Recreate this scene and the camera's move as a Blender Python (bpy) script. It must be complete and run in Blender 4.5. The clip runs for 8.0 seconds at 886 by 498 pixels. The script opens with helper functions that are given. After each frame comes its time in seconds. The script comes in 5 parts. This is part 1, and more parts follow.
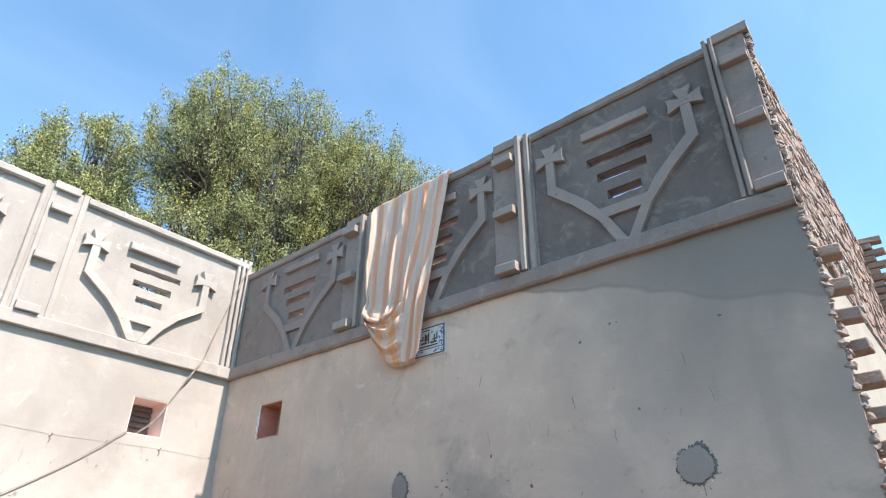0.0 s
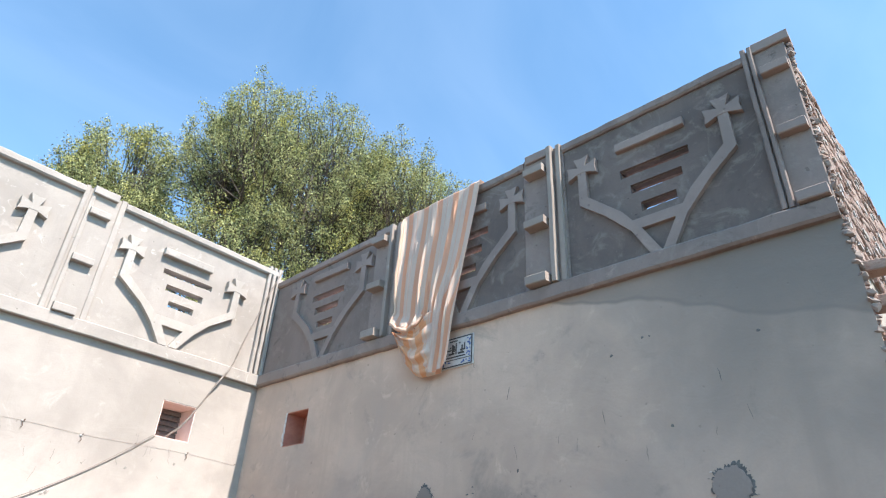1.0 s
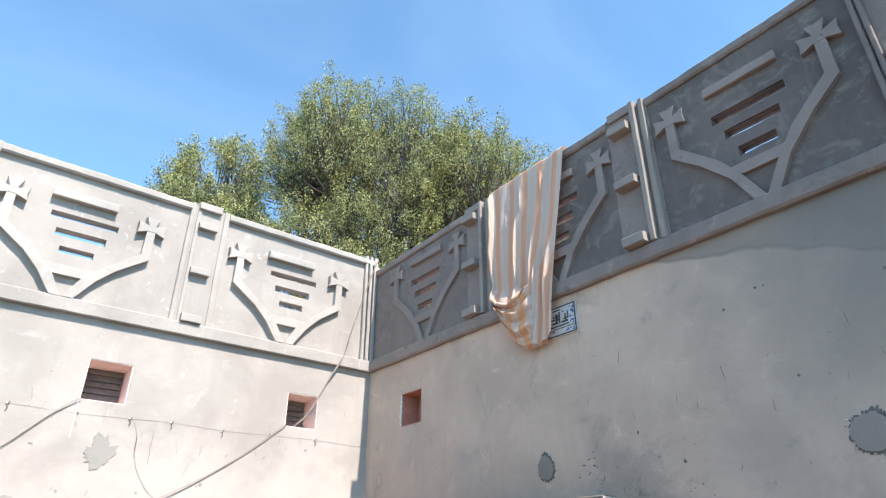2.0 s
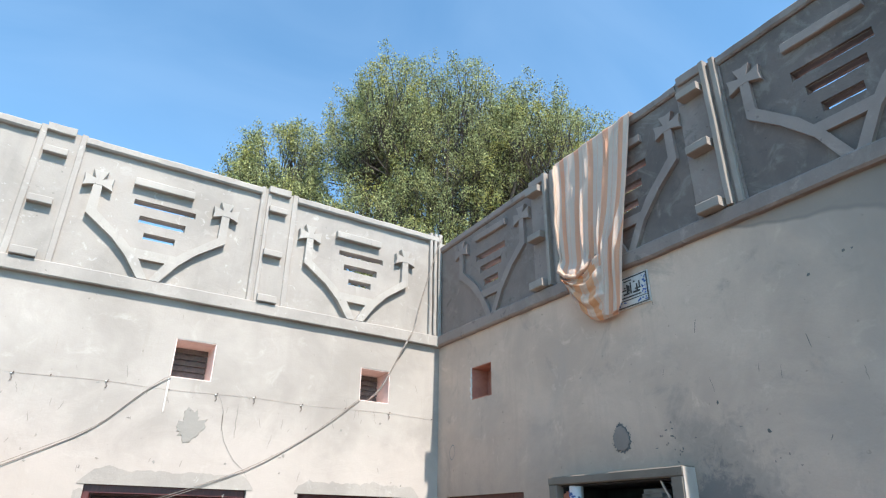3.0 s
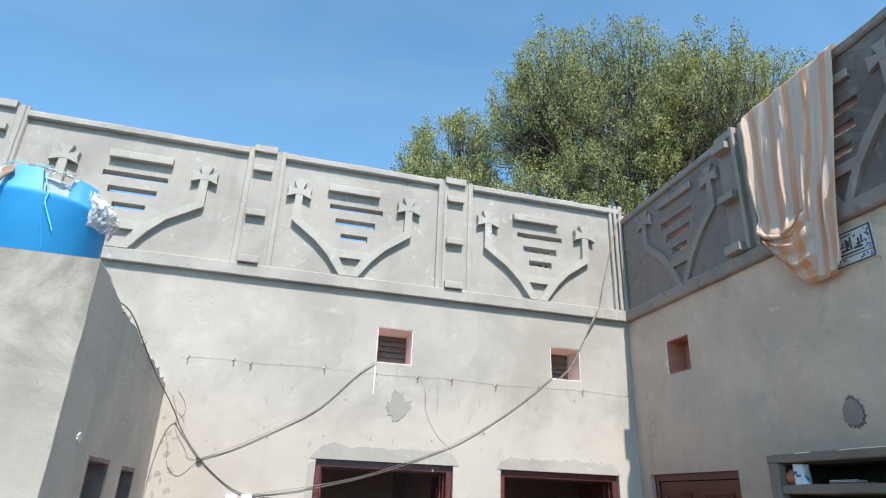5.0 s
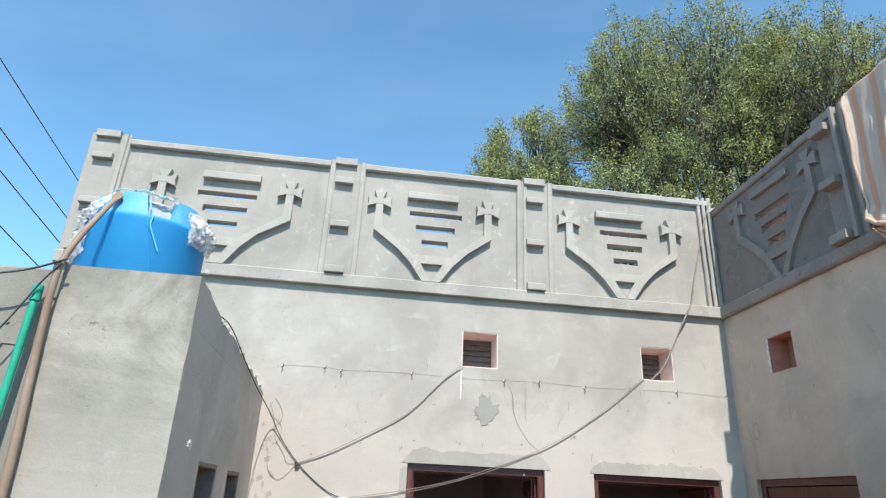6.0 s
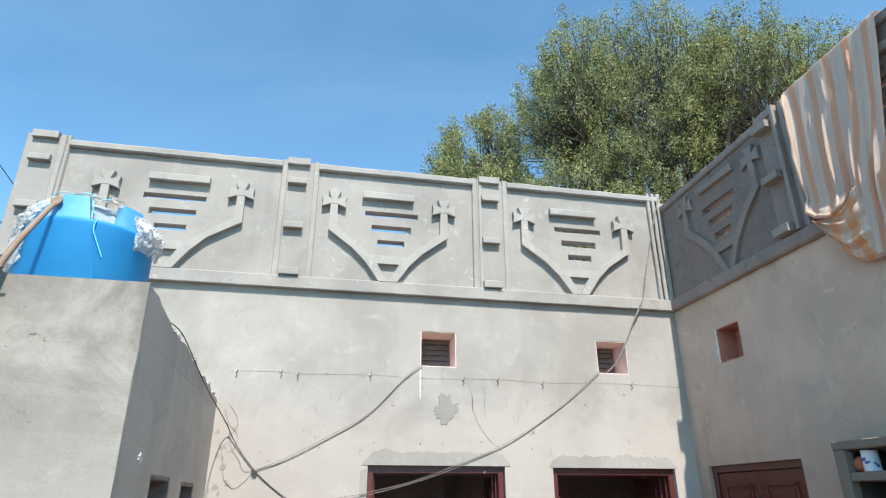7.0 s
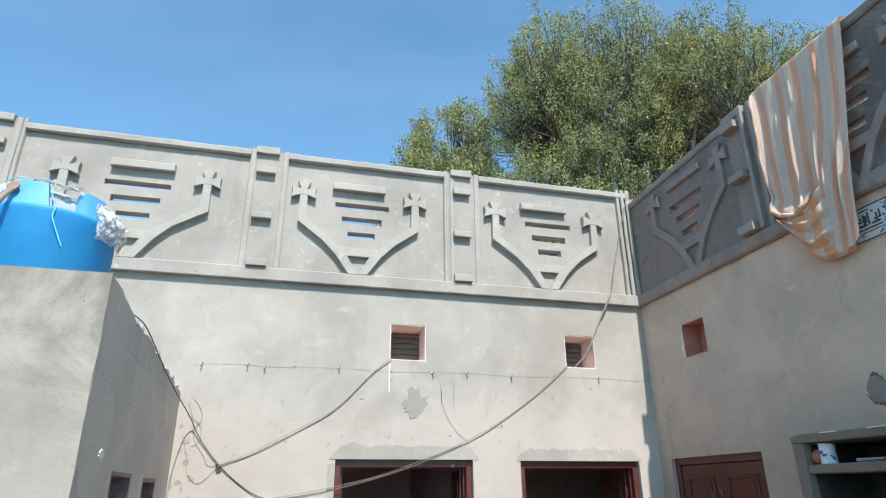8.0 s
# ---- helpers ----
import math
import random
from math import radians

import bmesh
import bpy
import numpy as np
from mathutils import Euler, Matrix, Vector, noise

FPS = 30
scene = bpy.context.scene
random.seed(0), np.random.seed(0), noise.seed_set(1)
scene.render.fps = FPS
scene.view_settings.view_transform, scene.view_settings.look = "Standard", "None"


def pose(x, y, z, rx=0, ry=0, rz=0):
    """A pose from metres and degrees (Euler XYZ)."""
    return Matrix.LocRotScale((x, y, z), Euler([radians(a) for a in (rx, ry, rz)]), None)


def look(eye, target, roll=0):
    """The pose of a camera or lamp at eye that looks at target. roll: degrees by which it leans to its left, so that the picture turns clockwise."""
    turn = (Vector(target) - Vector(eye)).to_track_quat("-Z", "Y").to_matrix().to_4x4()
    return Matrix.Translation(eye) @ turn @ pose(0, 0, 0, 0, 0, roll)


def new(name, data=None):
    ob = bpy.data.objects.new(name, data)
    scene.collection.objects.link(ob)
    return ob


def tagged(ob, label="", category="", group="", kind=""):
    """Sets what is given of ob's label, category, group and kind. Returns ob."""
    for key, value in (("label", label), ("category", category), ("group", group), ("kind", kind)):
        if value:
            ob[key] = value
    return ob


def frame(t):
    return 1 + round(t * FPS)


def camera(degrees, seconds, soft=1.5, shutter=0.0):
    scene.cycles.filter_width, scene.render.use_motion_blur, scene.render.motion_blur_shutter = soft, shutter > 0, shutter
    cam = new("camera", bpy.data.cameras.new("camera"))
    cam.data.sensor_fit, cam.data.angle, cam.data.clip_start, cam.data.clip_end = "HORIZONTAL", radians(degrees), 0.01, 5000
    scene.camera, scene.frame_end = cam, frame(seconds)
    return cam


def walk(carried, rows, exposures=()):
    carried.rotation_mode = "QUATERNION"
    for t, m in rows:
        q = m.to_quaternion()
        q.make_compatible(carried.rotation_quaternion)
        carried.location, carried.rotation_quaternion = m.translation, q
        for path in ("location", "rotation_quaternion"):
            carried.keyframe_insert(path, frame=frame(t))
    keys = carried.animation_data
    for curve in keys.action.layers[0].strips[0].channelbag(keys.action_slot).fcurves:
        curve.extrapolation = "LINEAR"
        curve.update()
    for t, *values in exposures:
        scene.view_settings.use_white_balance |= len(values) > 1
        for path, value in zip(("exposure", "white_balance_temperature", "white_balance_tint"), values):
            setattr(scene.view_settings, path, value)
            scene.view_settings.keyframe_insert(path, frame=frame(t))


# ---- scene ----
cam = camera(71.6, 8.0, soft=1.2)
PATH = [
    (0, (-3.496, -5.859, 1.814), (-2.146, -4.734, 2.77), 0.4),
    (0.5, (-3.518, -5.853, 1.813), (-2.19, -4.688, 2.75), 1.4),
    (0.8, (-3.566, -5.831, 1.785), (-2.274, -4.65, 2.753), -0.5),
    (1, (-3.454, -5.822, 1.787), (-2.186, -4.641, 2.786), 3.0),
    (1.2, (-3.546, -5.825, 1.767), (-2.279, -4.64, 2.762), 3.7),
    (1.5, (-3.55, -5.836, 1.807), (-2.31, -4.587, 2.757), 1.9),
    (1.7, (-3.602, -5.825, 1.804), (-2.421, -4.495, 2.717), 0.3),
    (2, (-3.568, -5.827, 1.811), (-2.462, -4.429, 2.717), 0.0),
    (2.2, (-3.607, -5.832, 1.797), (-2.533, -4.405, 2.698), 0.1),
    (3.3, (-3.623, -5.788, 1.792), (-2.74, -4.187, 2.603), 1.0),
    (3.5, (-3.614, -5.808, 1.783), (-2.81, -4.163, 2.586), 1.2),
    (4, (-3.631, -5.804, 1.777), (-2.909, -4.118, 2.575), 1.0),
    (4.2, (-3.641, -5.805, 1.765), (-3.003, -4.087, 2.566), 1.4),
    (5.3, (-3.724, -5.798, 1.795), (-3.307, -3.994, 2.551), 2.2),
    (5.5, (-3.736, -5.779, 1.807), (-3.384, -3.962, 2.564), 2.2),
    (6, (-3.724, -5.799, 1.795), (-3.497, -3.963, 2.555), 2.7),
    (6.3, (-3.734, -5.809, 1.766), (-3.508, -3.976, 2.534), 2.1),
    (6.5, (-3.728, -5.79, 1.799), (-3.524, -3.972, 2.607), 0.5),
    (6.8, (-3.695, -5.83, 1.785), (-3.407, -4.008, 2.558), 0.3),
    (7, (-3.737, -5.777, 1.809), (-3.365, -3.964, 2.568), -0.1),
    (7.2, (-3.736, -5.792, 1.791), (-3.295, -3.99, 2.54), -0.9),
    (7.5, (-3.737, -5.796, 1.798), (-3.253, -3.995, 2.522), -0.8),
    (8, (-3.765, -5.743, 1.828), (-3.288, -3.945, 2.564), -0.5),
]
walk(cam, [(t, look(eye, target, roll)) for t, eye, target, roll in PATH],
     exposures=[(0, 1.03, 6900, 17), (1, 1.01, 6800, 17), (2, 0.98, 6650, 16), (3.5, 0.68, 6500, 11), (6, 0.54, 6400, 9), (8, 0.51, 6450, 9)])

# ---- world, sun, exposure ----
SUN_AZ, SUN_EL = 1.4, 53.0      # degrees from -y towards +x, degrees up
sun_dir = Vector((math.sin(radians(SUN_AZ)) * math.cos(radians(SUN_EL)),
                  -math.cos(radians(SUN_AZ)) * math.cos(radians(SUN_EL)), math.sin(radians(SUN_EL))))
world = bpy.data.worlds.new("sky")
scene.world = world
world.use_nodes = True
wn = world.node_tree.nodes
sky = wn.new("ShaderNodeTexSky")
sky.sky_type = "NISHITA"
sky.sun_disc = False
sky.sun_elevation = radians(SUN_EL)
sky.sun_rotation = math.atan2(sun_dir.x, sun_dir.y)
sky.air_density, sky.dust_density, sky.ozone_density = 0.8, 0.5, 1.5
sky.altitude = 1200
tint = wn.new("ShaderNodeMix")
tint.data_type, tint.blend_type = "RGBA", "MULTIPLY"
tint.inputs[0].default_value, tint.inputs[7].default_value = 1.0, (0.70, 1.0, 0.96, 1)
world.node_tree.links.new(sky.outputs[0], tint.inputs[6])
# faint high haze, drawn out in wisps
wc = wn.new("ShaderNodeTexCoord")
wm = wn.new("ShaderNodeMapping")
wm.inputs["Scale"].default_value = (1.6, 3.4, 2.6)
wt = wn.new("ShaderNodeTexNoise")
wt.inputs["Scale"].default_value, wt.inputs["Detail"].default_value, wt.inputs["Distortion"].default_value = 1.5, 6.0, 0.9
wr = wn.new("ShaderNodeMapRange")
wr.interpolation_type = "SMOOTHSTEP"
for k, x in ((1, 0.18), (2, 0.80), (3, 0.0), (4, 0.045)):
    wr.inputs[k].default_value = x
haze = wn.new("ShaderNodeMix")
haze.data_type = "RGBA"
haze.inputs[7].default_value = (4.2, 5.2, 6.0, 1)
for a, b in ((wc.outputs["Generated"], wm.inputs[0]), (wm.outputs[0], wt.inputs["Vector"]), (wt.outputs["Fac"], wr.inputs[0]),
             (wr.outputs[0], haze.inputs[0]), (tint.outputs[2], haze.inputs[6]), (haze.outputs[2], wn["Background"].inputs[0])):
    world.node_tree.links.new(a, b)
wn["Background"].inputs[1].default_value = 0.24
sun = new("sun", bpy.data.lights.new("sun", "SUN"))
sun.data.energy, sun.data.angle, sun.data.color = 4.9, radians(0.55), (1.0, 0.96, 0.885)
sun.matrix_world = look(sun_dir * 40, (0, 0, 0))


# ---- materials ----
def nodes_of(name, rough=0.9, metal=0.0):
    m = bpy.data.materials.new(name)
    m.use_nodes = True
    b = m.node_tree.nodes["Principled BSDF"]
    b.inputs["Roughness"].default_value = rough
    b.inputs["Metallic"].default_value = metal
    return m, m.node_tree.nodes, m.node_tree.links, b


class Shade:
    """Small node writer for one material."""

    def __init__(self, name, rough=0.9, metal=0.0):
        self.m, self.n, self.l, self.b = nodes_of(name, rough, metal)
        self.co = self.n.new("ShaderNodeTexCoord").outputs["Object"]

    def put(self, socket, v):
        if hasattr(v, "links"):
            self.l.new(v, socket)
        else:
            socket.default_value = v

    def scaled(self, sx, sy, sz):
        mp = self.n.new("ShaderNodeMapping")
        mp.inputs["Scale"].default_value = (sx, sy, sz)
        self.l.new(self.co, mp.inputs["Vector"])
        return mp.outputs[0]

    def noise(self, scale, detail=4.0, rough=0.55, co=None, distort=0.0):
        t = self.n.new("ShaderNodeTexNoise")
        t.inputs["Scale"].default_value, t.inputs["Detail"].default_value = scale, detail
        t.inputs["Roughness"].default_value, t.inputs["Distortion"].default_value = rough, distort
        self.l.new(co or self.co, t.inputs["Vector"])
        return t.outputs["Fac"]

    def math(self, op, a, b=0.0, c=0.0, clamp=False):
        t = self.n.new("ShaderNodeMath")
        t.operation, t.use_clamp = op, clamp
        for s, v in zip(t.inputs, (a, b, c)):
            self.put(s, v)
        return t.outputs[0]

    def steps(self, v, lo, hi, a=0.0, b=1.0):
        t = self.n.new("ShaderNodeMapRange")
        t.interpolation_type = "SMOOTHSTEP"
        for s, x in zip(t.inputs, (v, lo, hi, a, b)):
            self.put(s, x)
        return t.outputs[0]

    def mix(self, f, a, b, kind="MIX"):
        t = self.n.new("ShaderNodeMix")
        t.data_type, t.blend_type = "RGBA", kind
        self.put(t.inputs[0], f)
        self.put(t.inputs[6], a if hasattr(a, "links") else (*a, 1))
        self.put(t.inputs[7], b if hasattr(b, "links") else (*b, 1))
        return t.outputs[2]

    def xyz(self):
        t = self.n.new("ShaderNodeSeparateXYZ")
        self.l.new(self.co, t.inputs[0])
        return t.outputs

    def random(self):
        return self.n.new("ShaderNodeObjectInfo").outputs["Random"]

    def island(self):
        return self.n.new("ShaderNodeNewGeometry").outputs["Random Per Island"]

    def done(self, colour, height=None, depth=0.01, strength=0.6, rough=None):
        self.put(self.b.inputs["Base Color"], colour if hasattr(colour, "links") else (*colour, 1))
        if rough is not None:
            self.put(self.b.inputs["Roughness"], rough)
        if height is not None:
            t = self.n.new("ShaderNodeBump")
            t.inputs["Distance"].default_value, t.inputs["Strength"].default_value = depth, strength
            self.l.new(height, t.inputs["Height"])
            self.l.new(t.outputs[0], self.b.inputs["Normal"])
        return self.m


def cement(name, light, dark, pale, streak=0.5, relief=0.006, extra=None):
    """Trowelled cement plaster: cloudy tone, runs, small pits and trowel marks."""
    s = Shade(name, 0.93)
    cloud = s.steps(s.noise(1.3, 5, 0.6, distort=0.4), 0.38, 0.66)
    col = s.mix(cloud, light, dark)
    runs = s.steps(s.noise(1.0, 4, 0.6, s.scaled(5, 5, 0.55)), 0.5, 0.72)
    col = s.mix(s.math("MULTIPLY", runs, streak), col, dark)
    pats = s.steps(s.noise(4.5, 6, 0.65, distort=0.8), 0.56, 0.74)
    col = s.mix(s.math("MULTIPLY", pats, 0.75), col, pale)
    grain = s.noise(70, 3, 0.7)
    col = s.mix(s.math("MULTIPLY", s.steps(grain, 0.35, 0.7), 0.22), col, dark)
    pits = s.steps(s.noise(24, 2, 0.4), 0.72, 0.78)
    col = s.mix(s.math("MULTIPLY", pits, 0.45), col, tuple(0.5 * c for c in dark))
    if extra:
        col = extra(s, col)
    trowel = s.noise(3.2, 5, 0.6, s.scaled(1, 1, 1.4), 0.6)
    h = s.math("ADD", s.math("MULTIPLY", trowel, 1.0), s.math("MULTIPLY", grain, 0.22))
    h = s.math("SUBTRACT", h, s.math("MULTIPLY", pits, 0.25))
    return s.done(col, h, relief, 0.8)


def damp_wall(s, col):
    """Fresh damp plaster high on the east wall, below an irregular tide line, and round the shelf; the south end
    darkens too.
    """
    x, y, z = s.xyz()
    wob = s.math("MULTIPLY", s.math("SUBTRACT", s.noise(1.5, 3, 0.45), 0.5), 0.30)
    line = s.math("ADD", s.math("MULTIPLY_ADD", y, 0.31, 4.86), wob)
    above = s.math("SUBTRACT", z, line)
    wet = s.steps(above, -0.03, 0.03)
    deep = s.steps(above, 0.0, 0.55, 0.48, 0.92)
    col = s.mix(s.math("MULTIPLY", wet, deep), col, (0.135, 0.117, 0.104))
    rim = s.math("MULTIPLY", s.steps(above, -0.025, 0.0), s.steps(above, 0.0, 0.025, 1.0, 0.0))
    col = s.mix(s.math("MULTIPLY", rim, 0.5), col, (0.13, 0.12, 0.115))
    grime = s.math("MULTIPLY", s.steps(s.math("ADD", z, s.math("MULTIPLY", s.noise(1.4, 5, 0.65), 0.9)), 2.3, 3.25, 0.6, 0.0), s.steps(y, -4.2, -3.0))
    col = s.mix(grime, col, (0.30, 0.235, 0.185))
    # darker towards the south end, more strongly higher up
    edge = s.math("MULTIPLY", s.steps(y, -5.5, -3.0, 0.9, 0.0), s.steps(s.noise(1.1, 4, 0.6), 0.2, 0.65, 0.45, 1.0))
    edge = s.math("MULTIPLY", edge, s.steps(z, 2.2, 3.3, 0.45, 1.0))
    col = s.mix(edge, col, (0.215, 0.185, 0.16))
    # wet patch beside the shelf
    dy, dz = s.math("ADD", y, 3.30), s.math("SUBTRACT", z, 1.92)
    r = s.math("SQRT", s.math("ADD", s.math("MULTIPLY", dy, dy), s.math("MULTIPLY", s.math("MULTIPLY", dz, dz), 0.6)))
    r = s.math("ADD", r, s.math("MULTIPLY", s.math("SUBTRACT", s.noise(3.5, 5, 0.65), 0.5), 0.5))
    r = s.math("ADD", r, s.math("MULTIPLY", s.math("SUBTRACT", s.noise(13, 6, 0.75, distort=0.8), 0.5), 0.42))
    col = s.mix(s.steps(r, 0.30, 0.52, 0.5, 0.0), col, (0.24, 0.20, 0.17))
    col = s.mix(s.steps(r, 0.14, 0.30, 0.88, 0.0), col, (0.165, 0.145, 0.134))
    return col


def warm_cool(s, col):
    """Broad warm and cool clouding with faint scuffs, then the damp."""
    col = s.mix(s.math("MULTIPLY", s.steps(s.noise(0.75, 5, 0.65, distort=0.7), 0.42, 0.68), 0.35), col, (0.38, 0.325, 0.285))
    col = s.mix(s.math("MULTIPLY", s.steps(s.noise(2.2, 6, 0.7, distort=0.5), 0.53, 0.70), 0.5), col, (0.30, 0.245, 0.20))
    scuff = s.steps(s.noise(1.0, 5, 0.75, s.scaled(30, 30, 3.0), 0.6), 0.66, 0.74)
    col = s.mix(s.math("MULTIPLY", scuff, 0.22), col, (0.24, 0.205, 0.18))
    return damp_wall(s, col)


def smeared(s, col):
    """Darker smears and swirls where the plaster was floated by hand."""
    x, y, z = s.xyz()
    f = s.math("MULTIPLY", s.steps(s.noise(1.5, 7, 0.68, distort=1.1), 0.36, 0.60), s.steps(z, 1.7, 2.55, 0.0, 1.0))
    col = s.mix(f, col, (0.215, 0.192, 0.162))
    pock = s.math("MULTIPLY", s.steps(s.noise(16, 5, 0.7, distort=0.6), 0.63, 0.70), s.steps(z, 2.0, 2.5, 0.15, 0.9))
    col = s.mix(pock, col, (0.13, 0.115, 0.098))
    return s.mix(s.math("MULTIPLY", s.steps(s.noise(9, 6, 0.75, distort=1.0), 0.56, 0.70), 0.25), col, (0.29, 0.27, 0.235))


def weathered(s, col):
    """Grey water runs below the coping and sooty blotches on the dry parapet."""
    run = s.math("MULTIPLY", s.steps(s.noise(1.0, 5, 0.7, s.scaled(9, 9, 0.8), 0.5), 0.54, 0.70), 0.22)
    col = s.mix(run, col, (0.24, 0.22, 0.20))
    blotch = s.steps(s.noise(5.5, 7, 0.75, distort=0.8), 0.57, 0.68)
    col = s.mix(s.math("MULTIPLY", blotch, 0.22), col, (0.22, 0.20, 0.18))
    lime = s.steps(s.noise(8.0, 6, 0.7, distort=1.2), 0.60, 0.70)
    return s.mix(s.math("MULTIPLY", lime, 0.45), col, (0.58, 0.55, 0.51))


def floated(s, col):
    """Cement slurry swirls, pale specks and dark scrapes on the damp parapet."""
    x, y, z = s.xyz()
    # lighter towards the corner: bounce off the sunlit north wall, put in the colour
    corner_bounce = s.steps(s.math("ADD", y, s.math("MULTIPLY", s.math("SUBTRACT", s.noise(1.7, 6, 0.7, distort=0.8), 0.5), 2.2)), -2.6, -0.8, 0.0, 0.38)
    col = s.mix(corner_bounce, col, (0.36, 0.275, 0.235))
    swirl = s.steps(s.noise(3.4, 7, 0.72, distort=1.6), 0.50, 0.66)
    col = s.mix(s.math("MULTIPLY", swirl, 0.5), col, (0.27, 0.232, 0.20))
    dark = s.steps(s.noise(6.5, 6, 0.7, distort=0.9), 0.56, 0.68)
    col = s.mix(s.math("MULTIPLY", dark, 0.5), col, (0.10, 0.086, 0.075))
    speck = s.steps(s.noise(42, 3, 0.6), 0.70, 0.76)
    return s.mix(s.math("MULTIPLY", speck, 0.5), col, (0.42, 0.37, 0.33))


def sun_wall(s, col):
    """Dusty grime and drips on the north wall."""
    drip = s.steps(s.noise(1.0, 3, 0.6, s.scaled(16, 16, 1.1)), 0.62, 0.72)
    col = s.mix(s.math("MULTIPLY", drip, 0.2), col, (0.3, 0.26, 0.21))
    fine = s.steps(s.noise(1.0, 4, 0.7, s.scaled(55, 55, 5.0), 0.4), 0.64, 0.70)
    col = s.mix(s.math("MULTIPLY", fine, s.steps(s.noise(1.7, 4, 0.6), 0.4, 0.62, 0.0, 0.35)), col, (0.27, 0.215, 0.165))
    x, y, z = s.xyz()
    splash = s.math("MULTIPLY", s.steps(s.noise(19, 5, 0.75), 0.58, 0.66), s.steps(x, -3.9, -4.5, 0.0, 0.7))
    col = s.mix(splash, col, (0.24, 0.20, 0.165))
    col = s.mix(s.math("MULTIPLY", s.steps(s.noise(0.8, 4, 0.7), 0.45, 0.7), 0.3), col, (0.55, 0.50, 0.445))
    # paler towards the bottom, fading out below the vents in a noisy edge
    pale_low = s.steps(s.math("ADD", z, s.math("MULTIPLY", s.math("SUBTRACT", s.noise(1.2, 6, 0.7, distort=0.7), 0.5), 1.6)), 2.3, 2.9, 0.42, 0.0)
    return s.mix(pale_low, col, (0.54, 0.465, 0.412))


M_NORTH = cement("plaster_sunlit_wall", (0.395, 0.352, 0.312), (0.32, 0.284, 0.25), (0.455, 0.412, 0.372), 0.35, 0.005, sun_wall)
M_NPAR = cement("plaster_parapet_dry", (0.375, 0.336, 0.298), (0.29, 0.26, 0.23), (0.445, 0.405, 0.367), 0.35, 0.006, weathered)
M_NTRIM = cement("plaster_relief_dry", (0.385, 0.345, 0.307), (0.30, 0.27, 0.24), (0.46, 0.42, 0.38), 0.3, 0.005, weathered)
M_NPIL = cement("plaster_pilaster_dry", (0.355, 0.318, 0.282), (0.277, 0.25, 0.22), (0.424, 0.381, 0.345), 0.4, 0.006, weathered)
# east colours are warmed, and the wall's raised, to offset the cool shade light
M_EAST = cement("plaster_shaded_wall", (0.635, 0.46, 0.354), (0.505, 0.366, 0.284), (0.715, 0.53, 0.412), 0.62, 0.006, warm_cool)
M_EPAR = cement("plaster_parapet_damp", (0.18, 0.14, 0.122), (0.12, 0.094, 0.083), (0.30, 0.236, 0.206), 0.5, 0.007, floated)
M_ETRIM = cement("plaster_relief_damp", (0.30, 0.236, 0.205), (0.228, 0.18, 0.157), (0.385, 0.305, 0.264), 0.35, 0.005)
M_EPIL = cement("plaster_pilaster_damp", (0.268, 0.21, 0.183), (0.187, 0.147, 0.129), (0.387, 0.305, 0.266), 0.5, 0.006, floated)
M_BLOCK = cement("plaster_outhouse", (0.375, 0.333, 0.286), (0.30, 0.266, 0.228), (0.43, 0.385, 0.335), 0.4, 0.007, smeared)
# same plaster as the front, its colour lightened to lift this shaded face
M_SIDE = cement("plaster_outhouse_side_lifted", (0.56, 0.49, 0.415), (0.46, 0.40, 0.34), (0.63, 0.56, 0.48), 0.4, 0.007)
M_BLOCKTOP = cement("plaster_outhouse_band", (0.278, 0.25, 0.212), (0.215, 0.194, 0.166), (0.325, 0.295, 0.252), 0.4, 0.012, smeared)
M_LINTEL = cement("cement_band", (0.395, 0.357, 0.317), (0.31, 0.281, 0.25), (0.46, 0.417, 0.376), 0.3, 0.008, weathered)
M_PATCH = cement("cement_repair", (0.309, 0.286, 0.255), (0.263, 0.244, 0.217), (0.355, 0.333, 0.302), 0.2, 0.006)
M_PATCHD = cement("cement_repair_damp", (0.285, 0.232, 0.20), (0.22, 0.18, 0.155), (0.35, 0.287, 0.248), 0.2, 0.006)
M_NORN = cement("plaster_ornament_dry", (0.415, 0.376, 0.334), (0.34, 0.308, 0.273), (0.49, 0.45, 0.405), 0.25, 0.005, weathered)
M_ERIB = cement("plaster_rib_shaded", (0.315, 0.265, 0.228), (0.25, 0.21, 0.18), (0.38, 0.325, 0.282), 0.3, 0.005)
M_SHELF = cement("cast_concrete", (0.205, 0.168, 0.134), (0.158, 0.13, 0.104), (0.26, 0.216, 0.175), 0.3, 0.007)
M_RUBBLE = cement("broken_mortar", (0.36, 0.35, 0.33), (0.23, 0.22, 0.21), (0.58, 0.56, 0.52), 0.2, 0.02)
M_CREAM = cement("cream_plaster", (0.33, 0.29, 0.235), (0.28, 0.243, 0.197), (0.37, 0.333, 0.28), 0.3, 0.005)
M_ROOM = cement("room_plaster", (0.60, 0.50, 0.53), (0.50, 0.42, 0.45), (0.66, 0.57, 0.60), 0.2, 0.004)
M_GROUND = cement("courtyard_earth", (0.155, 0.104, 0.071), (0.118, 0.079, 0.054), (0.20, 0.138, 0.098), 0.2, 0.02)
def painted_early(name, a, b):
    s = Shade(name, 0.95)
    return s.done(s.mix(s.steps(s.noise(40, 4, 0.6), 0.4, 0.65), a, b))


M_CRACK = Shade("crack_dirt", 0.95).done((0.27, 0.245, 0.22))
M_RIM = painted_early("torn_edge", (0.10, 0.095, 0.09), (0.16, 0.15, 0.14))


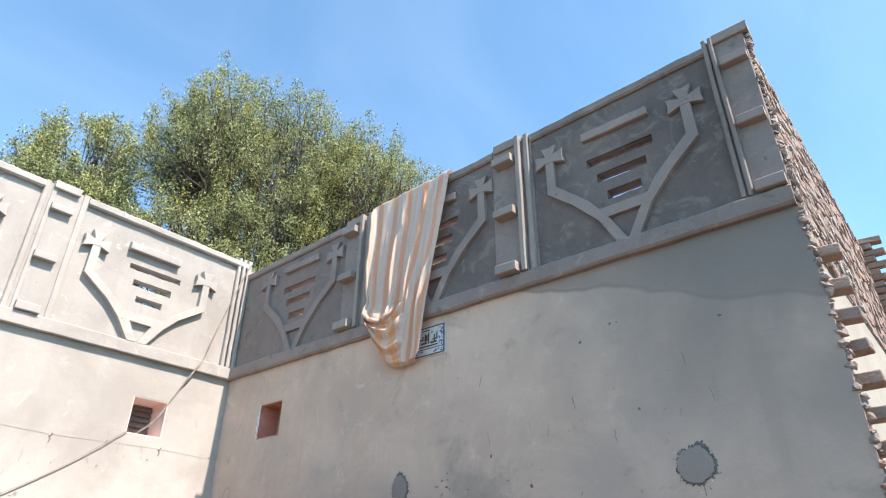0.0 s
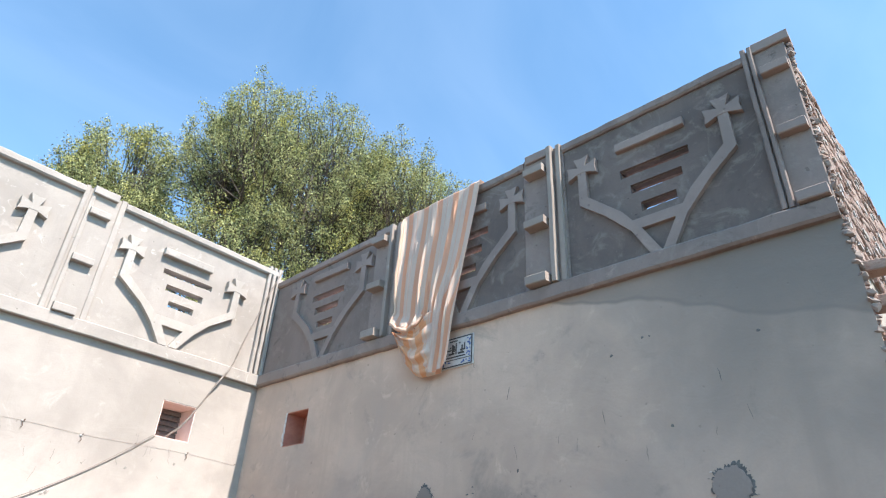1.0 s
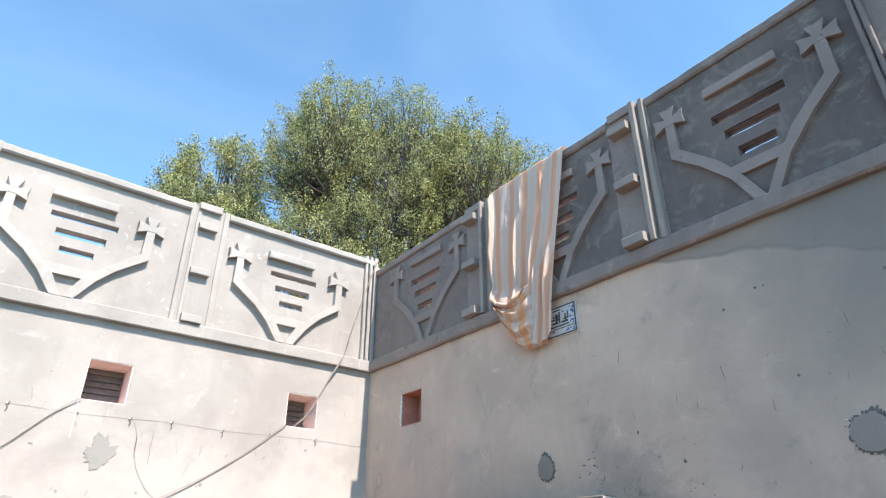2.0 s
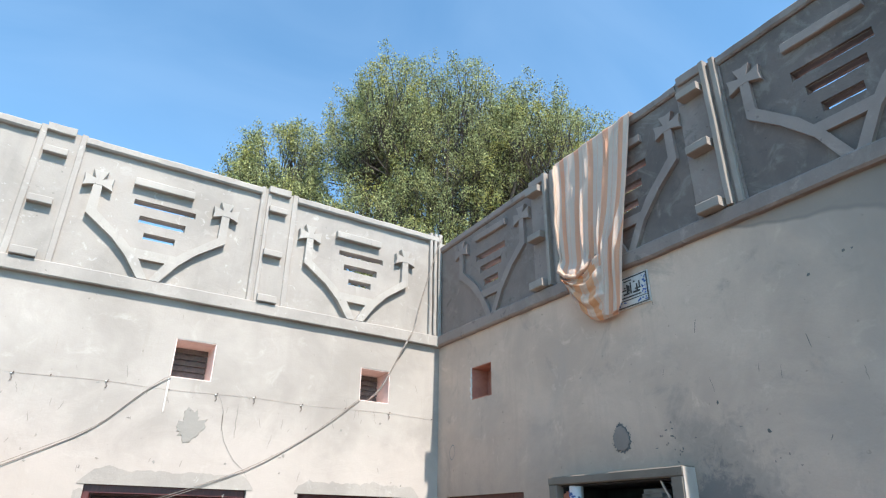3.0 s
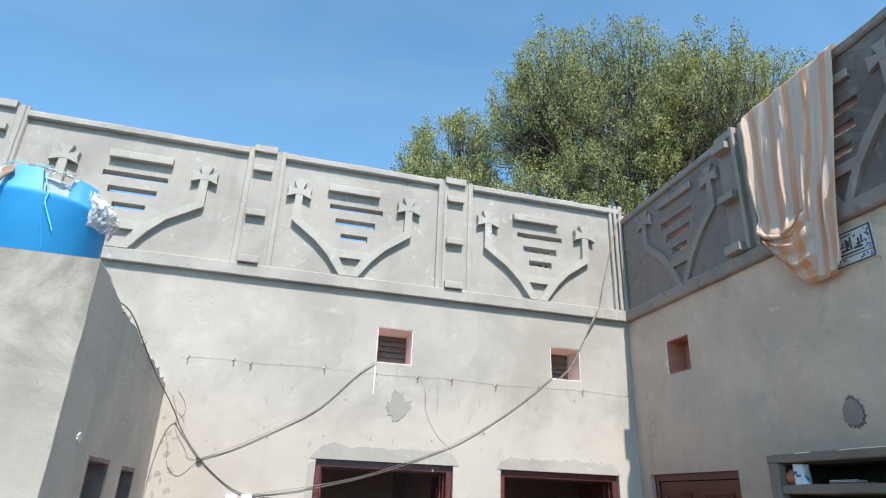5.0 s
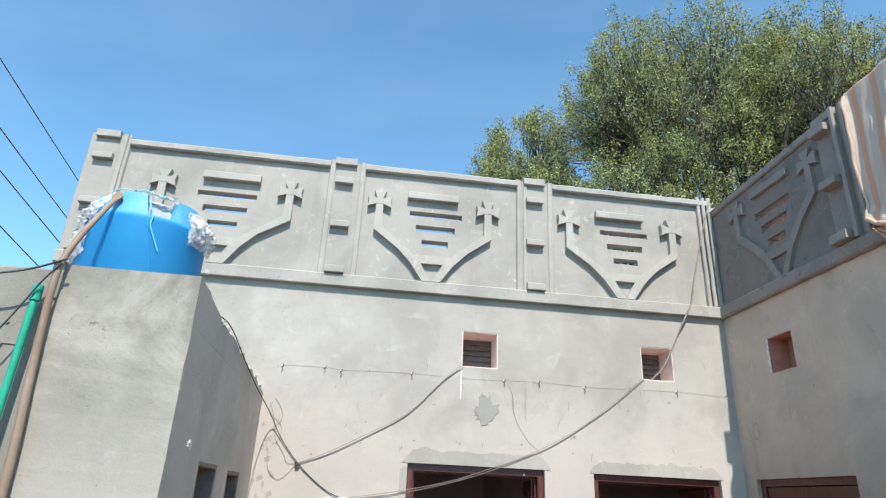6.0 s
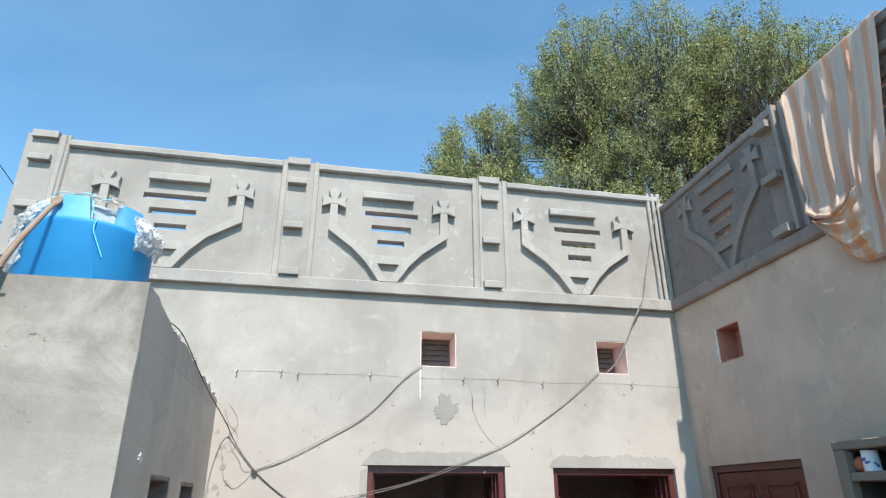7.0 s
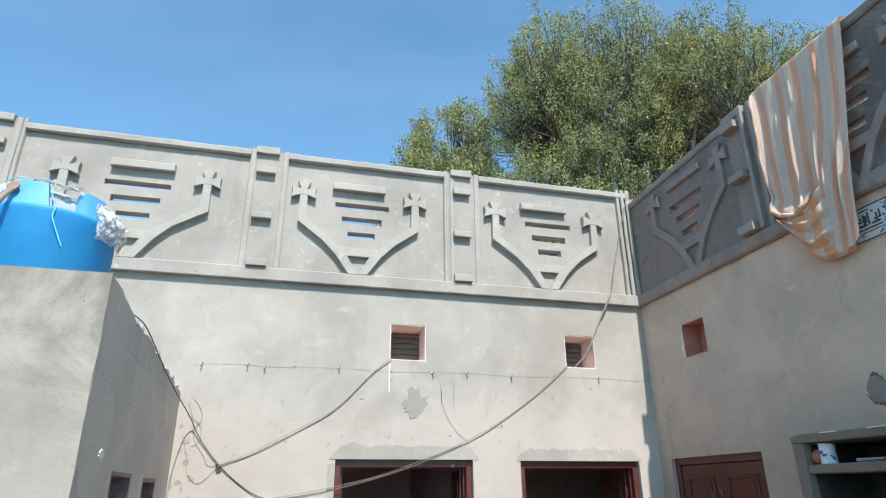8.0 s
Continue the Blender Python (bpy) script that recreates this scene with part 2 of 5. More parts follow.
def brick_mat(name, island):
    s = Shade(name, 0.92)
    rnd = s.island() if island else s.random()
    a = s.mix(rnd, (0.18, 0.10, 0.077), (0.29, 0.19, 0.15))
    a = s.mix(s.steps(s.noise(9, 5, 0.7), 0.40, 0.66, 0.05, 0.8), a, (0.28, 0.225, 0.185))
    a = s.mix(s.math("MULTIPLY", s.steps(s.noise(30, 4, 0.7), 0.5, 0.75), 0.6), a, (0.22, 0.11, 0.08))
    return s.done(a, s.noise(35, 4, 0.7), 0.01, 0.9)


M_BRICK = brick_mat("fired_brick", False)
M_BRICKS = brick_mat("fired_brick_far", True)
sx = Shade("brick_core", 0.92)
M_CORE = sx.done(sx.mix(sx.steps(sx.noise(14, 5, 0.7), 0.4, 0.65), (0.24, 0.14, 0.105), (0.27, 0.235, 0.2)), sx.noise(30, 4), 0.012, 0.9)


def painted(name, a, b, scale=12, rough=0.6, metal=0.0, relief=0.002):
    s = Shade(name, rough, metal)
    f = s.steps(s.noise(scale, 5, 0.6), 0.35, 0.7)
    f2 = s.noise(scale * 7, 3, 0.6)
    col = s.mix(f, a, b)
    return s.done(col, s.math("ADD", f, s.math("MULTIPLY", f2, 0.5)), relief, 0.5)


def wood(name, a, b, rough=0.42):
    s = Shade(name, rough)
    g = s.noise(6, 6, 0.65, s.scaled(9, 9, 0.9), 1.5)
    return s.done(s.mix(s.steps(g, 0.3, 0.7), a, b), g, 0.0015, 0.5)


M_DOOR = wood("door_wood", (0.135, 0.036, 0.022), (0.075, 0.02, 0.013))
M_FRAME = wood("frame_wood", (0.126, 0.033, 0.027), (0.072, 0.018, 0.015))
M_PINK = painted("pink_reveal", (0.80, 0.63, 0.57), (0.72, 0.53, 0.47), 9, 0.85)
M_RED = painted("terracotta_reveal", (0.52, 0.22, 0.15), (0.42, 0.16, 0.11), 9, 0.85)
M_SLAT = wood("slat_wood", (0.22, 0.175, 0.155), (0.13, 0.105, 0.095), 0.7)
M_TANK = painted("blue_tank_plastic", (0.012, 0.235, 0.54), (0.018, 0.27, 0.58), 3, 0.62)
M_TANKTOP = painted("pale_blue_plastic", (0.07, 0.31, 0.58), (0.13, 0.38, 0.62), 5, 0.6)
M_LID = painted("dusty_lid", (0.27, 0.31, 0.34), (0.36, 0.38, 0.39), 8, 0.8)
M_GREEN = painted("green_pipe_plastic", (0.015, 0.29, 0.18), (0.022, 0.34, 0.22), 6, 0.4)
M_HOSE = painted("brown_hose", (0.235, 0.15, 0.098), (0.30, 0.22, 0.16), 5, 0.65)
M_CABLE = painted("grey_cable", (0.21, 0.175, 0.15), (0.31, 0.265, 0.23), 20, 0.8)
M_BLACK = painted("black_cable", (0.045, 0.042, 0.04), (0.08, 0.075, 0.07), 20, 0.6)
M_WIRE = painted("thin_wire", (0.27, 0.215, 0.18), (0.38, 0.31, 0.26), 30, 0.6)
M_ROPE = painted("cyan_string", (0.15, 0.62, 0.80), (0.25, 0.7, 0.85), 30, 0.7)
M_RUST = painted("rusty_iron", (0.10, 0.06, 0.045), (0.17, 0.09, 0.06), 20, 0.8)
M_BARK = painted("bark", (0.10, 0.082, 0.064), (0.055, 0.045, 0.036), 8, 0.95, 0, 0.02)
M_TIN = painted("white_tin_print", (0.72, 0.72, 0.74), (0.62, 0.63, 0.68), 10, 0.35)
M_TILE = painted("aged_glazed_tile", (0.58, 0.56, 0.53), (0.46, 0.45, 0.44), 25, 0.35)
M_TINBLUE = painted("blue_tin_print", (0.05, 0.10, 0.28), (0.08, 0.14, 0.36), 10, 0.35)
M_CLAY = painted("orange_clay", (0.50, 0.16, 0.08), (0.42, 0.12, 0.06), 10, 0.6)
M_PAPER = painted("worn_paper", (0.22, 0.185, 0.15), (0.15, 0.125, 0.10), 14, 0.85)
M_DARKCOVER = painted("dark_cover", (0.10, 0.09, 0.10), (0.16, 0.14, 0.14), 14, 0.6)
M_WINFRAME = painted("weathered_frame", (0.24, 0.185, 0.165), (0.155, 0.12, 0.108), 9, 0.85)
M_DARKPANE = painted("dusty_dark_glass", (0.018, 0.018, 0.02), (0.03, 0.03, 0.032), 9, 0.3)
# near-black, so that the shade inside the niche sits in the colour
M_NICHE_SHADE = painted("niche_shade", (0.035, 0.032, 0.03), (0.06, 0.055, 0.05), 6, 0.95)
M_STEEL = painted("dull_steel", (0.50, 0.50, 0.50), (0.4, 0.4, 0.41), 14, 0.35, 0.8)
M_WHITE = painted("chipped_limewash", (0.78, 0.76, 0.72), (0.66, 0.63, 0.58), 30, 0.9)

s = Shade("thin_polythene", 0.42)
s.b.inputs["Transmission Weight"].default_value = 0.1
s.b.inputs["Alpha"].default_value = 0.52
M_POLY = s.done((0.90, 0.85, 0.80), s.noise(60, 4, 0.7, distort=1.0), 0.012, 1.0)

s = Shade("leaf", 0.75)
s.b.inputs["Specular IOR Level"].default_value = 0.25
r = s.island()
col = s.mix(s.steps(r, 0.0, 0.75), (0.058, 0.075, 0.039), (0.385, 0.41, 0.18))
col = s.mix(s.steps(r, 0.72, 1.0), col, (0.43, 0.445, 0.195))
col = s.mix(s.math("MULTIPLY", s.steps(s.noise(0.9, 4), 0.52, 0.66), s.steps(r, 0.3, 0.8, 0.1, 0.75)), col, (0.52, 0.47, 0.11))
s.b.inputs["Transmission Weight"].default_value = 0.0
s.b.inputs["Subsurface Weight"].default_value = 0.0
M_LEAF = s.done(col)
tr = s.n.new("ShaderNodeBsdfTranslucent")
s.l.new(col, tr.inputs[0])
mx = s.n.new("ShaderNodeMixShader")
mx.inputs[0].default_value = 0.16
s.l.new(s.b.outputs[0], mx.inputs[1]), s.l.new(tr.outputs[0], mx.inputs[2])
s.l.new(mx.outputs[0], s.n["Material Output"].inputs[0])



def striped(name, ground, stripe, lo, hi, glow):
    """Striped cotton, u of the map across the cloth."""
    s = Shade(name, 0.85)
    uv = s.n.new("ShaderNodeUVMap")
    sp = s.n.new("ShaderNodeSeparateXYZ")
    s.l.new(uv.outputs[0], sp.inputs[0])
    u = s.math("ADD", s.math("ADD", sp.outputs[0], 0.0), s.math("MULTIPLY", s.math("SUBTRACT", s.noise(7, 3), 0.5), 0.012))
    per = s.math("FRACT", s.math("MULTIPLY_ADD", u, 5.0, 0.75))
    band = s.math("MULTIPLY", s.steps(per, lo, lo + 0.05), s.steps(per, hi, hi + 0.05, 1.0, 0.0))
    thin = s.math("MULTIPLY", s.steps(per, 0.66, 0.68), s.steps(per, 0.72, 0.74, 1.0, 0.0))
    col = s.mix(band, ground, stripe)
    col = s.mix(s.math("MULTIPLY", thin, 0.4), col, stripe)
    col = s.mix(s.math("MULTIPLY", s.steps(s.noise(10, 4, 0.6), 0.5, 0.75), 0.25), col, (0.56, 0.44, 0.36))
    weave = s.noise(260, 2, 0.5)
    wrinkle = s.noise(14, 6, 0.75, s.scaled(1, 1, 0.22), 0.5)
    m = s.done(col, s.math("ADD", wrinkle, s.math("MULTIPLY", weave, 0.1)), 0.016, 0.8)
    tr = s.n.new("ShaderNodeBsdfTranslucent")
    s.l.new(col, tr.inputs[0])
    mx = s.n.new("ShaderNodeMixShader")
    mx.inputs[0].default_value = glow
    s.l.new(s.b.outputs[0], mx.inputs[1]), s.l.new(tr.outputs[0], mx.inputs[2])
    s.l.new(mx.outputs[0], s.n["Material Output"].inputs[0])
    return m


M_CLOTH = striped("striped_cotton", (0.69, 0.53, 0.43), (0.76, 0.385, 0.24), 0.04, 0.38, 0.2)
M_LINING = striped("striped_cotton_reverse", (0.74, 0.53, 0.40), (0.79, 0.39, 0.20), 0.02, 0.50, 0.25)


# ---- mesh helpers ----
def north(u, d, v):
    """Along the north wall: u from the corner, d into the wall, v up."""
    return Vector((-u, d, v))


def east(u, d, v):
    return Vector((d, -u, v))


def mesh_ob(name, bm, mat, smooth=False):
    bmesh.ops.recalc_face_normals(bm, faces=bm.faces[:])
    me = bpy.data.meshes.new(name)
    bm.to_mesh(me)
    bm.free()
    for m in mat if isinstance(mat, (list, tuple)) else [mat]:
        me.materials.append(m)
    if smooth:
        me.polygons.foreach_set("use_smooth", [True] * len(me.polygons))
    return new(name, me)


def part(name, bm, mat, parent, label="", smooth=False):
    ob = mesh_ob(name, bm, mat, smooth)
    ob.parent = parent
    if label:
        tagged(ob, label)
    return ob


def thing(name, label, category, group="", kind="", at=(0, 0, 0)):
    ob = new(name)
    ob.empty_display_size = 0.1
    ob.location = at
    return tagged(ob, label, category, group, kind)


def structure(ob, label):
    return tagged(ob, label, kind="structure")


def wobble(p, amp, f=7.0):
    q = noise.noise_vector(p * f) + noise.noise_vector(p * f * 4.3) * 0.45
    return p + q * amp


def loft(wall, axis, a0, a1, b, c, step=0.1, amp=0.004, bev=0.006, bm=None):
    """A hand-cast bar along u or v: b is the range of the other wall axis, c the depth range."""
    bm = bm or bmesh.new()
    n = max(1, round(abs(a1 - a0) / step))
    (b0, b1), (c0, c1) = b, c
    ring = [(b0 + bev, c0), (b1 - bev, c0), (b1, c0 + bev), (b1, c1), (b0, c1), (b0, c0 + bev)]
    rows = []
    for i in range(n + 1):
        a = a0 + (a1 - a0) * i / n
        rows.append([bm.verts.new(wobble(wall(a, d, w) if axis == "u" else wall(w, d, a), amp)) for w, d in ring])
    for r, q in zip(rows, rows[1:]):
        for k in range(6):
            bm.faces.new((r[k], r[(k + 1) % 6], q[(k + 1) % 6], q[k]))
    bm.faces.new(rows[0]), bm.faces.new(rows[-1])
    return bm


def prism(wall, pts, d0, d1, amp=0.002, bev=0.005, bm=None):
    """A flat shape of points (u, v), standing from depth d1 out to d0, its front edge softened."""
    bm = bm or bmesh.new()
    cu, cv = sum(p[0] for p in pts) / len(pts), sum(p[1] for p in pts) / len(pts)

    def ring(d, k):
        out = []
        for pu, pv in pts:
            r = math.hypot(pu - cu, pv - cv) or 1
            out.append(bm.verts.new(wobble(wall(pu - (pu - cu) / r * k, d, pv - (pv - cv) / r * k), amp)))
        return out
    rs = [ring(d1, 0), ring(d0 + bev, 0), ring(d0, bev)]
    for r, q in zip(rs, rs[1:]):
        for k in range(len(pts)):
            j = (k + 1) % len(pts)
            bm.faces.new((r[k], r[j], q[j], q[k]))
    bm.faces.new(rs[0]), bm.faces.new(rs[2])
    return bm


def holed(wall, u0, u1, v0, v1, d0, d1, holes, bm=None):
    """A slab with rectangular openings (u0, u1, v0, v1) that go right through it."""
    bm = bm or bmesh.new()
    us = sorted({u0, u1, *[x for h in holes for x in h[:2]]})
    vs = sorted({v0, v1, *[x for h in holes for x in h[2:4]]})
    vert = {}

    def vx(i, j, d):
        if (i, j, d) not in vert:
            vert[i, j, d] = bm.verts.new(wall(us[i], d, vs[j]))
        return vert[i, j, d]

    def solid(i, j):
        if not (0 <= i < len(us) - 1 and 0 <= j < len(vs) - 1):
            return False
        cu, cv = (us[i] + us[i + 1]) / 2, (vs[j] + vs[j + 1]) / 2
        return not any(h[0] < cu < h[1] and h[2] < cv < h[3] for h in holes)
    for i in range(len(us) - 1):
        for j in range(len(vs) - 1):
            if not solid(i, j):
                continue
            for d in (d0, d1):
                bm.faces.new([vx(i, j, d), vx(i + 1, j, d), vx(i + 1, j + 1, d), vx(i, j + 1, d)])
            for di, dj, a, b in ((-1, 0, (i, j), (i, j + 1)), (1, 0, (i + 1, j), (i + 1, j + 1)),
                                 (0, -1, (i, j), (i + 1, j)), (0, 1, (i, j + 1), (i + 1, j + 1))):
                if not solid(i + di, j + dj):
                    bm.faces.new([vx(*a, d0), vx(*b, d0), vx(*b, d1), vx(*a, d1)])
    return bm


def box(bm, lo, hi, bev=0.0):
    """A box between two world corners."""
    m = Matrix.Translation((Vector(lo) + Vector(hi)) / 2) @ Matrix.Diagonal((*(Vector(hi) - Vector(lo)), 1))
    g = bmesh.ops.create_cube(bm, size=1, matrix=m)
    if bev:
        es = list({e for v in g["verts"] for e in v.link_edges})
        bmesh.ops.bevel(bm, geom=es, offset=bev, segments=1, affect="EDGES")
    return bm


def tube(pts, r, sides=6, bm=None, taper=1.0, smooth=2):
    """A round strand through points, rounded between them."""
    bm = bm or bmesh.new()
    ps = [Vector(p) for p in pts]
    for _ in range(smooth):
        if len(ps) > 2:
            qs = [ps[0]]
            for a, b in zip(ps, ps[1:]):
                qs += [a * 0.75 + b * 0.25, a * 0.25 + b * 0.75]
            ps = qs + [ps[-1]]
    rings = []
    for i, p in enumerate(ps):
        t = (ps[min(i + 1, len(ps) - 1)] - ps[max(i - 1, 0)]).normalized()
        a = t.orthogonal().normalized() if not rings else (ax - t * ax.dot(t)).normalized()
        ax = a
        b = t.cross(a)
        rr = r * (1 + (taper - 1) * i / (len(ps) - 1))
        rings.append([bm.verts.new(p + (a * math.cos(k * math.tau / sides) + b * math.sin(k * math.tau / sides)) * rr) for k in range(sides)])
    for q, w in zip(rings, rings[1:]):
        for k in range(sides):
            bm.faces.new((q[k], q[(k + 1) % sides], w[(k + 1) % sides], w[k]))
    bm.faces.new(rings[0]), bm.faces.new(rings[-1])
    return bm


def lathe(profile, at, sides=40, bm=None, cap=True):
    bm = bm or bmesh.new()
    rings = []
    for r, z in profile:
        rings.append([bm.verts.new((at[0] + r * math.cos(k * math.tau / sides), at[1] + r * math.sin(k * math.tau / sides), at[2] + z)) for k in range(sides)])
    for q, w in zip(rings, rings[1:]):
        for k in range(sides):
            bm.faces.new((q[k], q[(k + 1) % sides], w[(k + 1) % sides], w[k]))
    if cap:
        bm.faces.new(rings[0]), bm.faces.new(rings[-1])
    return bm


def blot(wall, u, v, ru, rv, d, seed, rough=0.25, n=26, bm=None, thick=0.004):
    """A ragged flat patch."""
    pts = []
    for k in range(n):
        a = k * math.tau / n
        f = 1 + rough * (noise.noise(Vector((math.cos(a) * 1.6, math.sin(a) * 1.6, seed * 3.7))) * 1.0 + noise.noise(Vector((math.cos(a) * 5, math.sin(a) * 5, seed))) * 0.6 + noise.noise(Vector((math.cos(a) * 13, math.sin(a) * 13, seed))) * 0.8)
        pts.append((u + ru * f * math.cos(a), v + rv * f * math.sin(a)))
    return prism(wall, pts, d - thick, d + 0.002, 0.0, 0.001, bm)


# ---- ground and shell ----
bm = bmesh.new()
box(bm, (-300, -300, -0.5), (300, 300, 0.0))
structure(mesh_ob("ground", bm, M_GROUND), "bare trodden courtyard earth with pale dust")

DOORS_N = [(1.972, 3.235, 0.0, 2.104), (0.247, 1.503, 0.0, 2.096)]
VENTS_N = [(2.42, 2.775, 2.998, 3.346), (0.612, 0.952, 2.997, 3.336)]
DOOR_E, VENT_E = (0.18, 1.40, 0.0, 2.11), (0.642, 0.976, 3.006, 3.334)
SHELF_E = (1.96, 3.03, 1.30, 2.13)

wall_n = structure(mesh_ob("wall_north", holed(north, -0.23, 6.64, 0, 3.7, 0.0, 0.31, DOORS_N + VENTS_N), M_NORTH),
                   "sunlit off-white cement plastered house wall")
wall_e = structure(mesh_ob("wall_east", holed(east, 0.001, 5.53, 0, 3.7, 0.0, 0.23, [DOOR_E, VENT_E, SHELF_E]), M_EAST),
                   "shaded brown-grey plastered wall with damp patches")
# rooms behind, closed
bm = bmesh.new()
box(bm, (-6.64, 3.8, 0), (4.0, 4.0, 3.5)), box(bm, (-6.64, 0.312, 0), (-6.44, 3.8, 3.5)), box(bm, (-1.76, 0.312, 0), (-1.66, 3.8, 3.5))
structure(mesh_ob("wall_rooms_north", bm, M_ROOM), "dim plastered inner room walls")
bm = bmesh.new()
box(bm, (3.8, -5.3, 0), (4.0, 3.8, 3.5)), box(bm, (0.232, -0.1, 0), (3.8, 0.1, 3.5)), box(bm, (0.232, -1.7, 0), (3.8, -1.6, 3.5))
structure(mesh_ob("wall_rooms_east", bm, M_ROOM), "dim plastered inner room walls")
bm = bmesh.new()
box(bm, (-6.64, 0.312, 3.5), (4.0, 4.0, 3.64)), box(bm, (0.232, -5.5, 3.5), (4.0, 0.311, 3.64))
structure(mesh_ob("ceiling", bm, M_ROOM), "flat concrete roof slab over the rooms")
# low walls that close the yard behind the viewer
bm = bmesh.new()
box(bm, (-11.2, -13.2, 0), (6.0, -13.0, 2.1)), box(bm, (-11.2, -13.0, 0), (-11.0, -2.8, 2.1))
structure(mesh_ob("wall_yard", bm, M_CREAM), "plain plastered yard wall")


# ---- parapets ----
LEDGE = 3.812      # top of the ledge that runs below both parapets


def cross_pts(u, v, r=0.122, tip=0.062, root=0.030):
    """The outline of an upright cross with flared, notched arms and a plain foot."""
    pts = [(root + 0.006, -root), (r, -tip), (r * 0.92, 0), (r, tip), (root, root), (tip, r), (0, r * 0.90), (-tip, r), (-root, root), (-r, tip), (-r * 0.92, 0), (-r, -tip), (-root - 0.006, -root)]
    return [(u + x, v + y) for x, y in pts]


def ornament(wall, mat, parapet, c, h, bar_c, bar_w):
    """The raised V with two flared crosses, its crossbar and the bar above the slots."""
    if wall is east:
        dep, mid, half = 0.036, 4.685, 0.034
        out = [(h + half, mid - 0.02), (h + half + 0.004, 4.378), (0.368, 4.212), (0.19, 4.015), (0.082, LEDGE)]
        inn = [(0.004, LEDGE), (0.115, 4.012), (0.24, 4.19), (h - half, 4.425), (h - half, mid - 0.02)]
        bar, xbar = (4.715, 4.785), [(-0.125, 4.02), (0.125, 4.02), (0.185, 4.102), (-0.185, 4.102)]
    else:
        dep, mid, half = 0.056, 4.642, 0.037
        out = [(h + half, mid - 0.02), (h + half + 0.003, 4.328), (0.36, 4.143), (0.222, 4.0), (0.092, LEDGE)]
        inn = [(0.006, LEDGE), (0.112, 4.0), (0.245, 4.135), (h - half - 0.004, 4.368), (h - half, mid - 0.02)]
        bar, xbar = (4.713, 4.79), [(-0.13, 4.0), (0.13, 4.0), (0.21, 4.09), (-0.21, 4.09)]
    base = new("ornament")
    base.parent = parapet
    base.empty_display_size = 0.1
    for s_ in (-1, 1):
        bm = prism(wall, cross_pts(c + s_ * h, mid), -dep - 0.003, 0.002, 0.0015, 0.003)
        part("cross", bm, mat, base)
        prof = [(c + s_ * a, b) for a, b in out + inn]
        bm = bmesh.new()
        # four short straight lengths, so that the bent arm stays one clean band
        for k in range(4):
            quad = [prof[k], prof[k + 1], prof[8 - k], prof[9 - k]]
            vs = []
            for d in (0.002, -dep + 0.006, -dep):
                vs.append([bm.verts.new(wobble(wall(pu, d, pv), 0.002)) for pu, pv in quad])
            for r0, r1 in zip(vs, vs[1:]):
                for i, j in ((0, 1), (2, 3)):
                    bm.faces.new((r0[i], r0[j], r1[j], r1[i]))
                if k == 0:
                    bm.faces.new((r0[3], r0[0], r1[0], r1[3]))
                if k == 3:
                    bm.faces.new((r0[1], r0[2], r1[2], r1[1]))
            bm.faces.new(vs[2])
        bmesh.ops.remove_doubles(bm, verts=bm.verts[:], dist=0.0015)
        part("arm", bm, mat, base)
    part("bar", loft(wall, "u", bar_c - bar_w, bar_c + bar_w, bar, (-dep - 0.004, 0.002), 0.1, 0.003), mat, base)
    part("crossbar", prism(wall, [(c + x, v) for x, v in xbar], -dep * 0.86, 0.002), mat, base)


def pilaster(wall, mat, trim, parapet, u0, u1, ribs, blocks, top, deep=-0.018):
    """A flat pilaster with ribs at its sides and four projecting blocks."""
    p = part("pilaster", loft(wall, "v", LEDGE + 0.001, top, (u0, u1), (deep, 0.002), 0.15, 0.003), mat, parapet)
    for n_, (a, b) in enumerate(ribs):
        out = -0.032 if wall is north else (-0.05 if u0 > 5 else (-0.07, -0.042)[n_])
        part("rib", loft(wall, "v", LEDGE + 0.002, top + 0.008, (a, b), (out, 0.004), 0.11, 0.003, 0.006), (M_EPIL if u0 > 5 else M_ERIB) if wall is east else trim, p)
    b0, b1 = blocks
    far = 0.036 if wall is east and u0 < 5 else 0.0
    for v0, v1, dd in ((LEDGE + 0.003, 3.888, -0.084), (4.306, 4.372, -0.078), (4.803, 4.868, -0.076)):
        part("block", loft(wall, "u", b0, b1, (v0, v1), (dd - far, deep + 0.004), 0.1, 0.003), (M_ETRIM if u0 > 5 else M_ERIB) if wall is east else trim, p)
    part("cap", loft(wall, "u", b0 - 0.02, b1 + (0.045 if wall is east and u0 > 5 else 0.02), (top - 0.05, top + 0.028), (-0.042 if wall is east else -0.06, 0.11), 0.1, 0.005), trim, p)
    return p


def rising(ob, wall, rise):
    """Lifts the upper edge of a length of parapet along the wall."""
    for v in ob.data.vertices:
        if v.co.z > 4.85:
            v.co.z += rise * ((-v.co.y if wall is east else -v.co.x) - 2.0)
    return ob


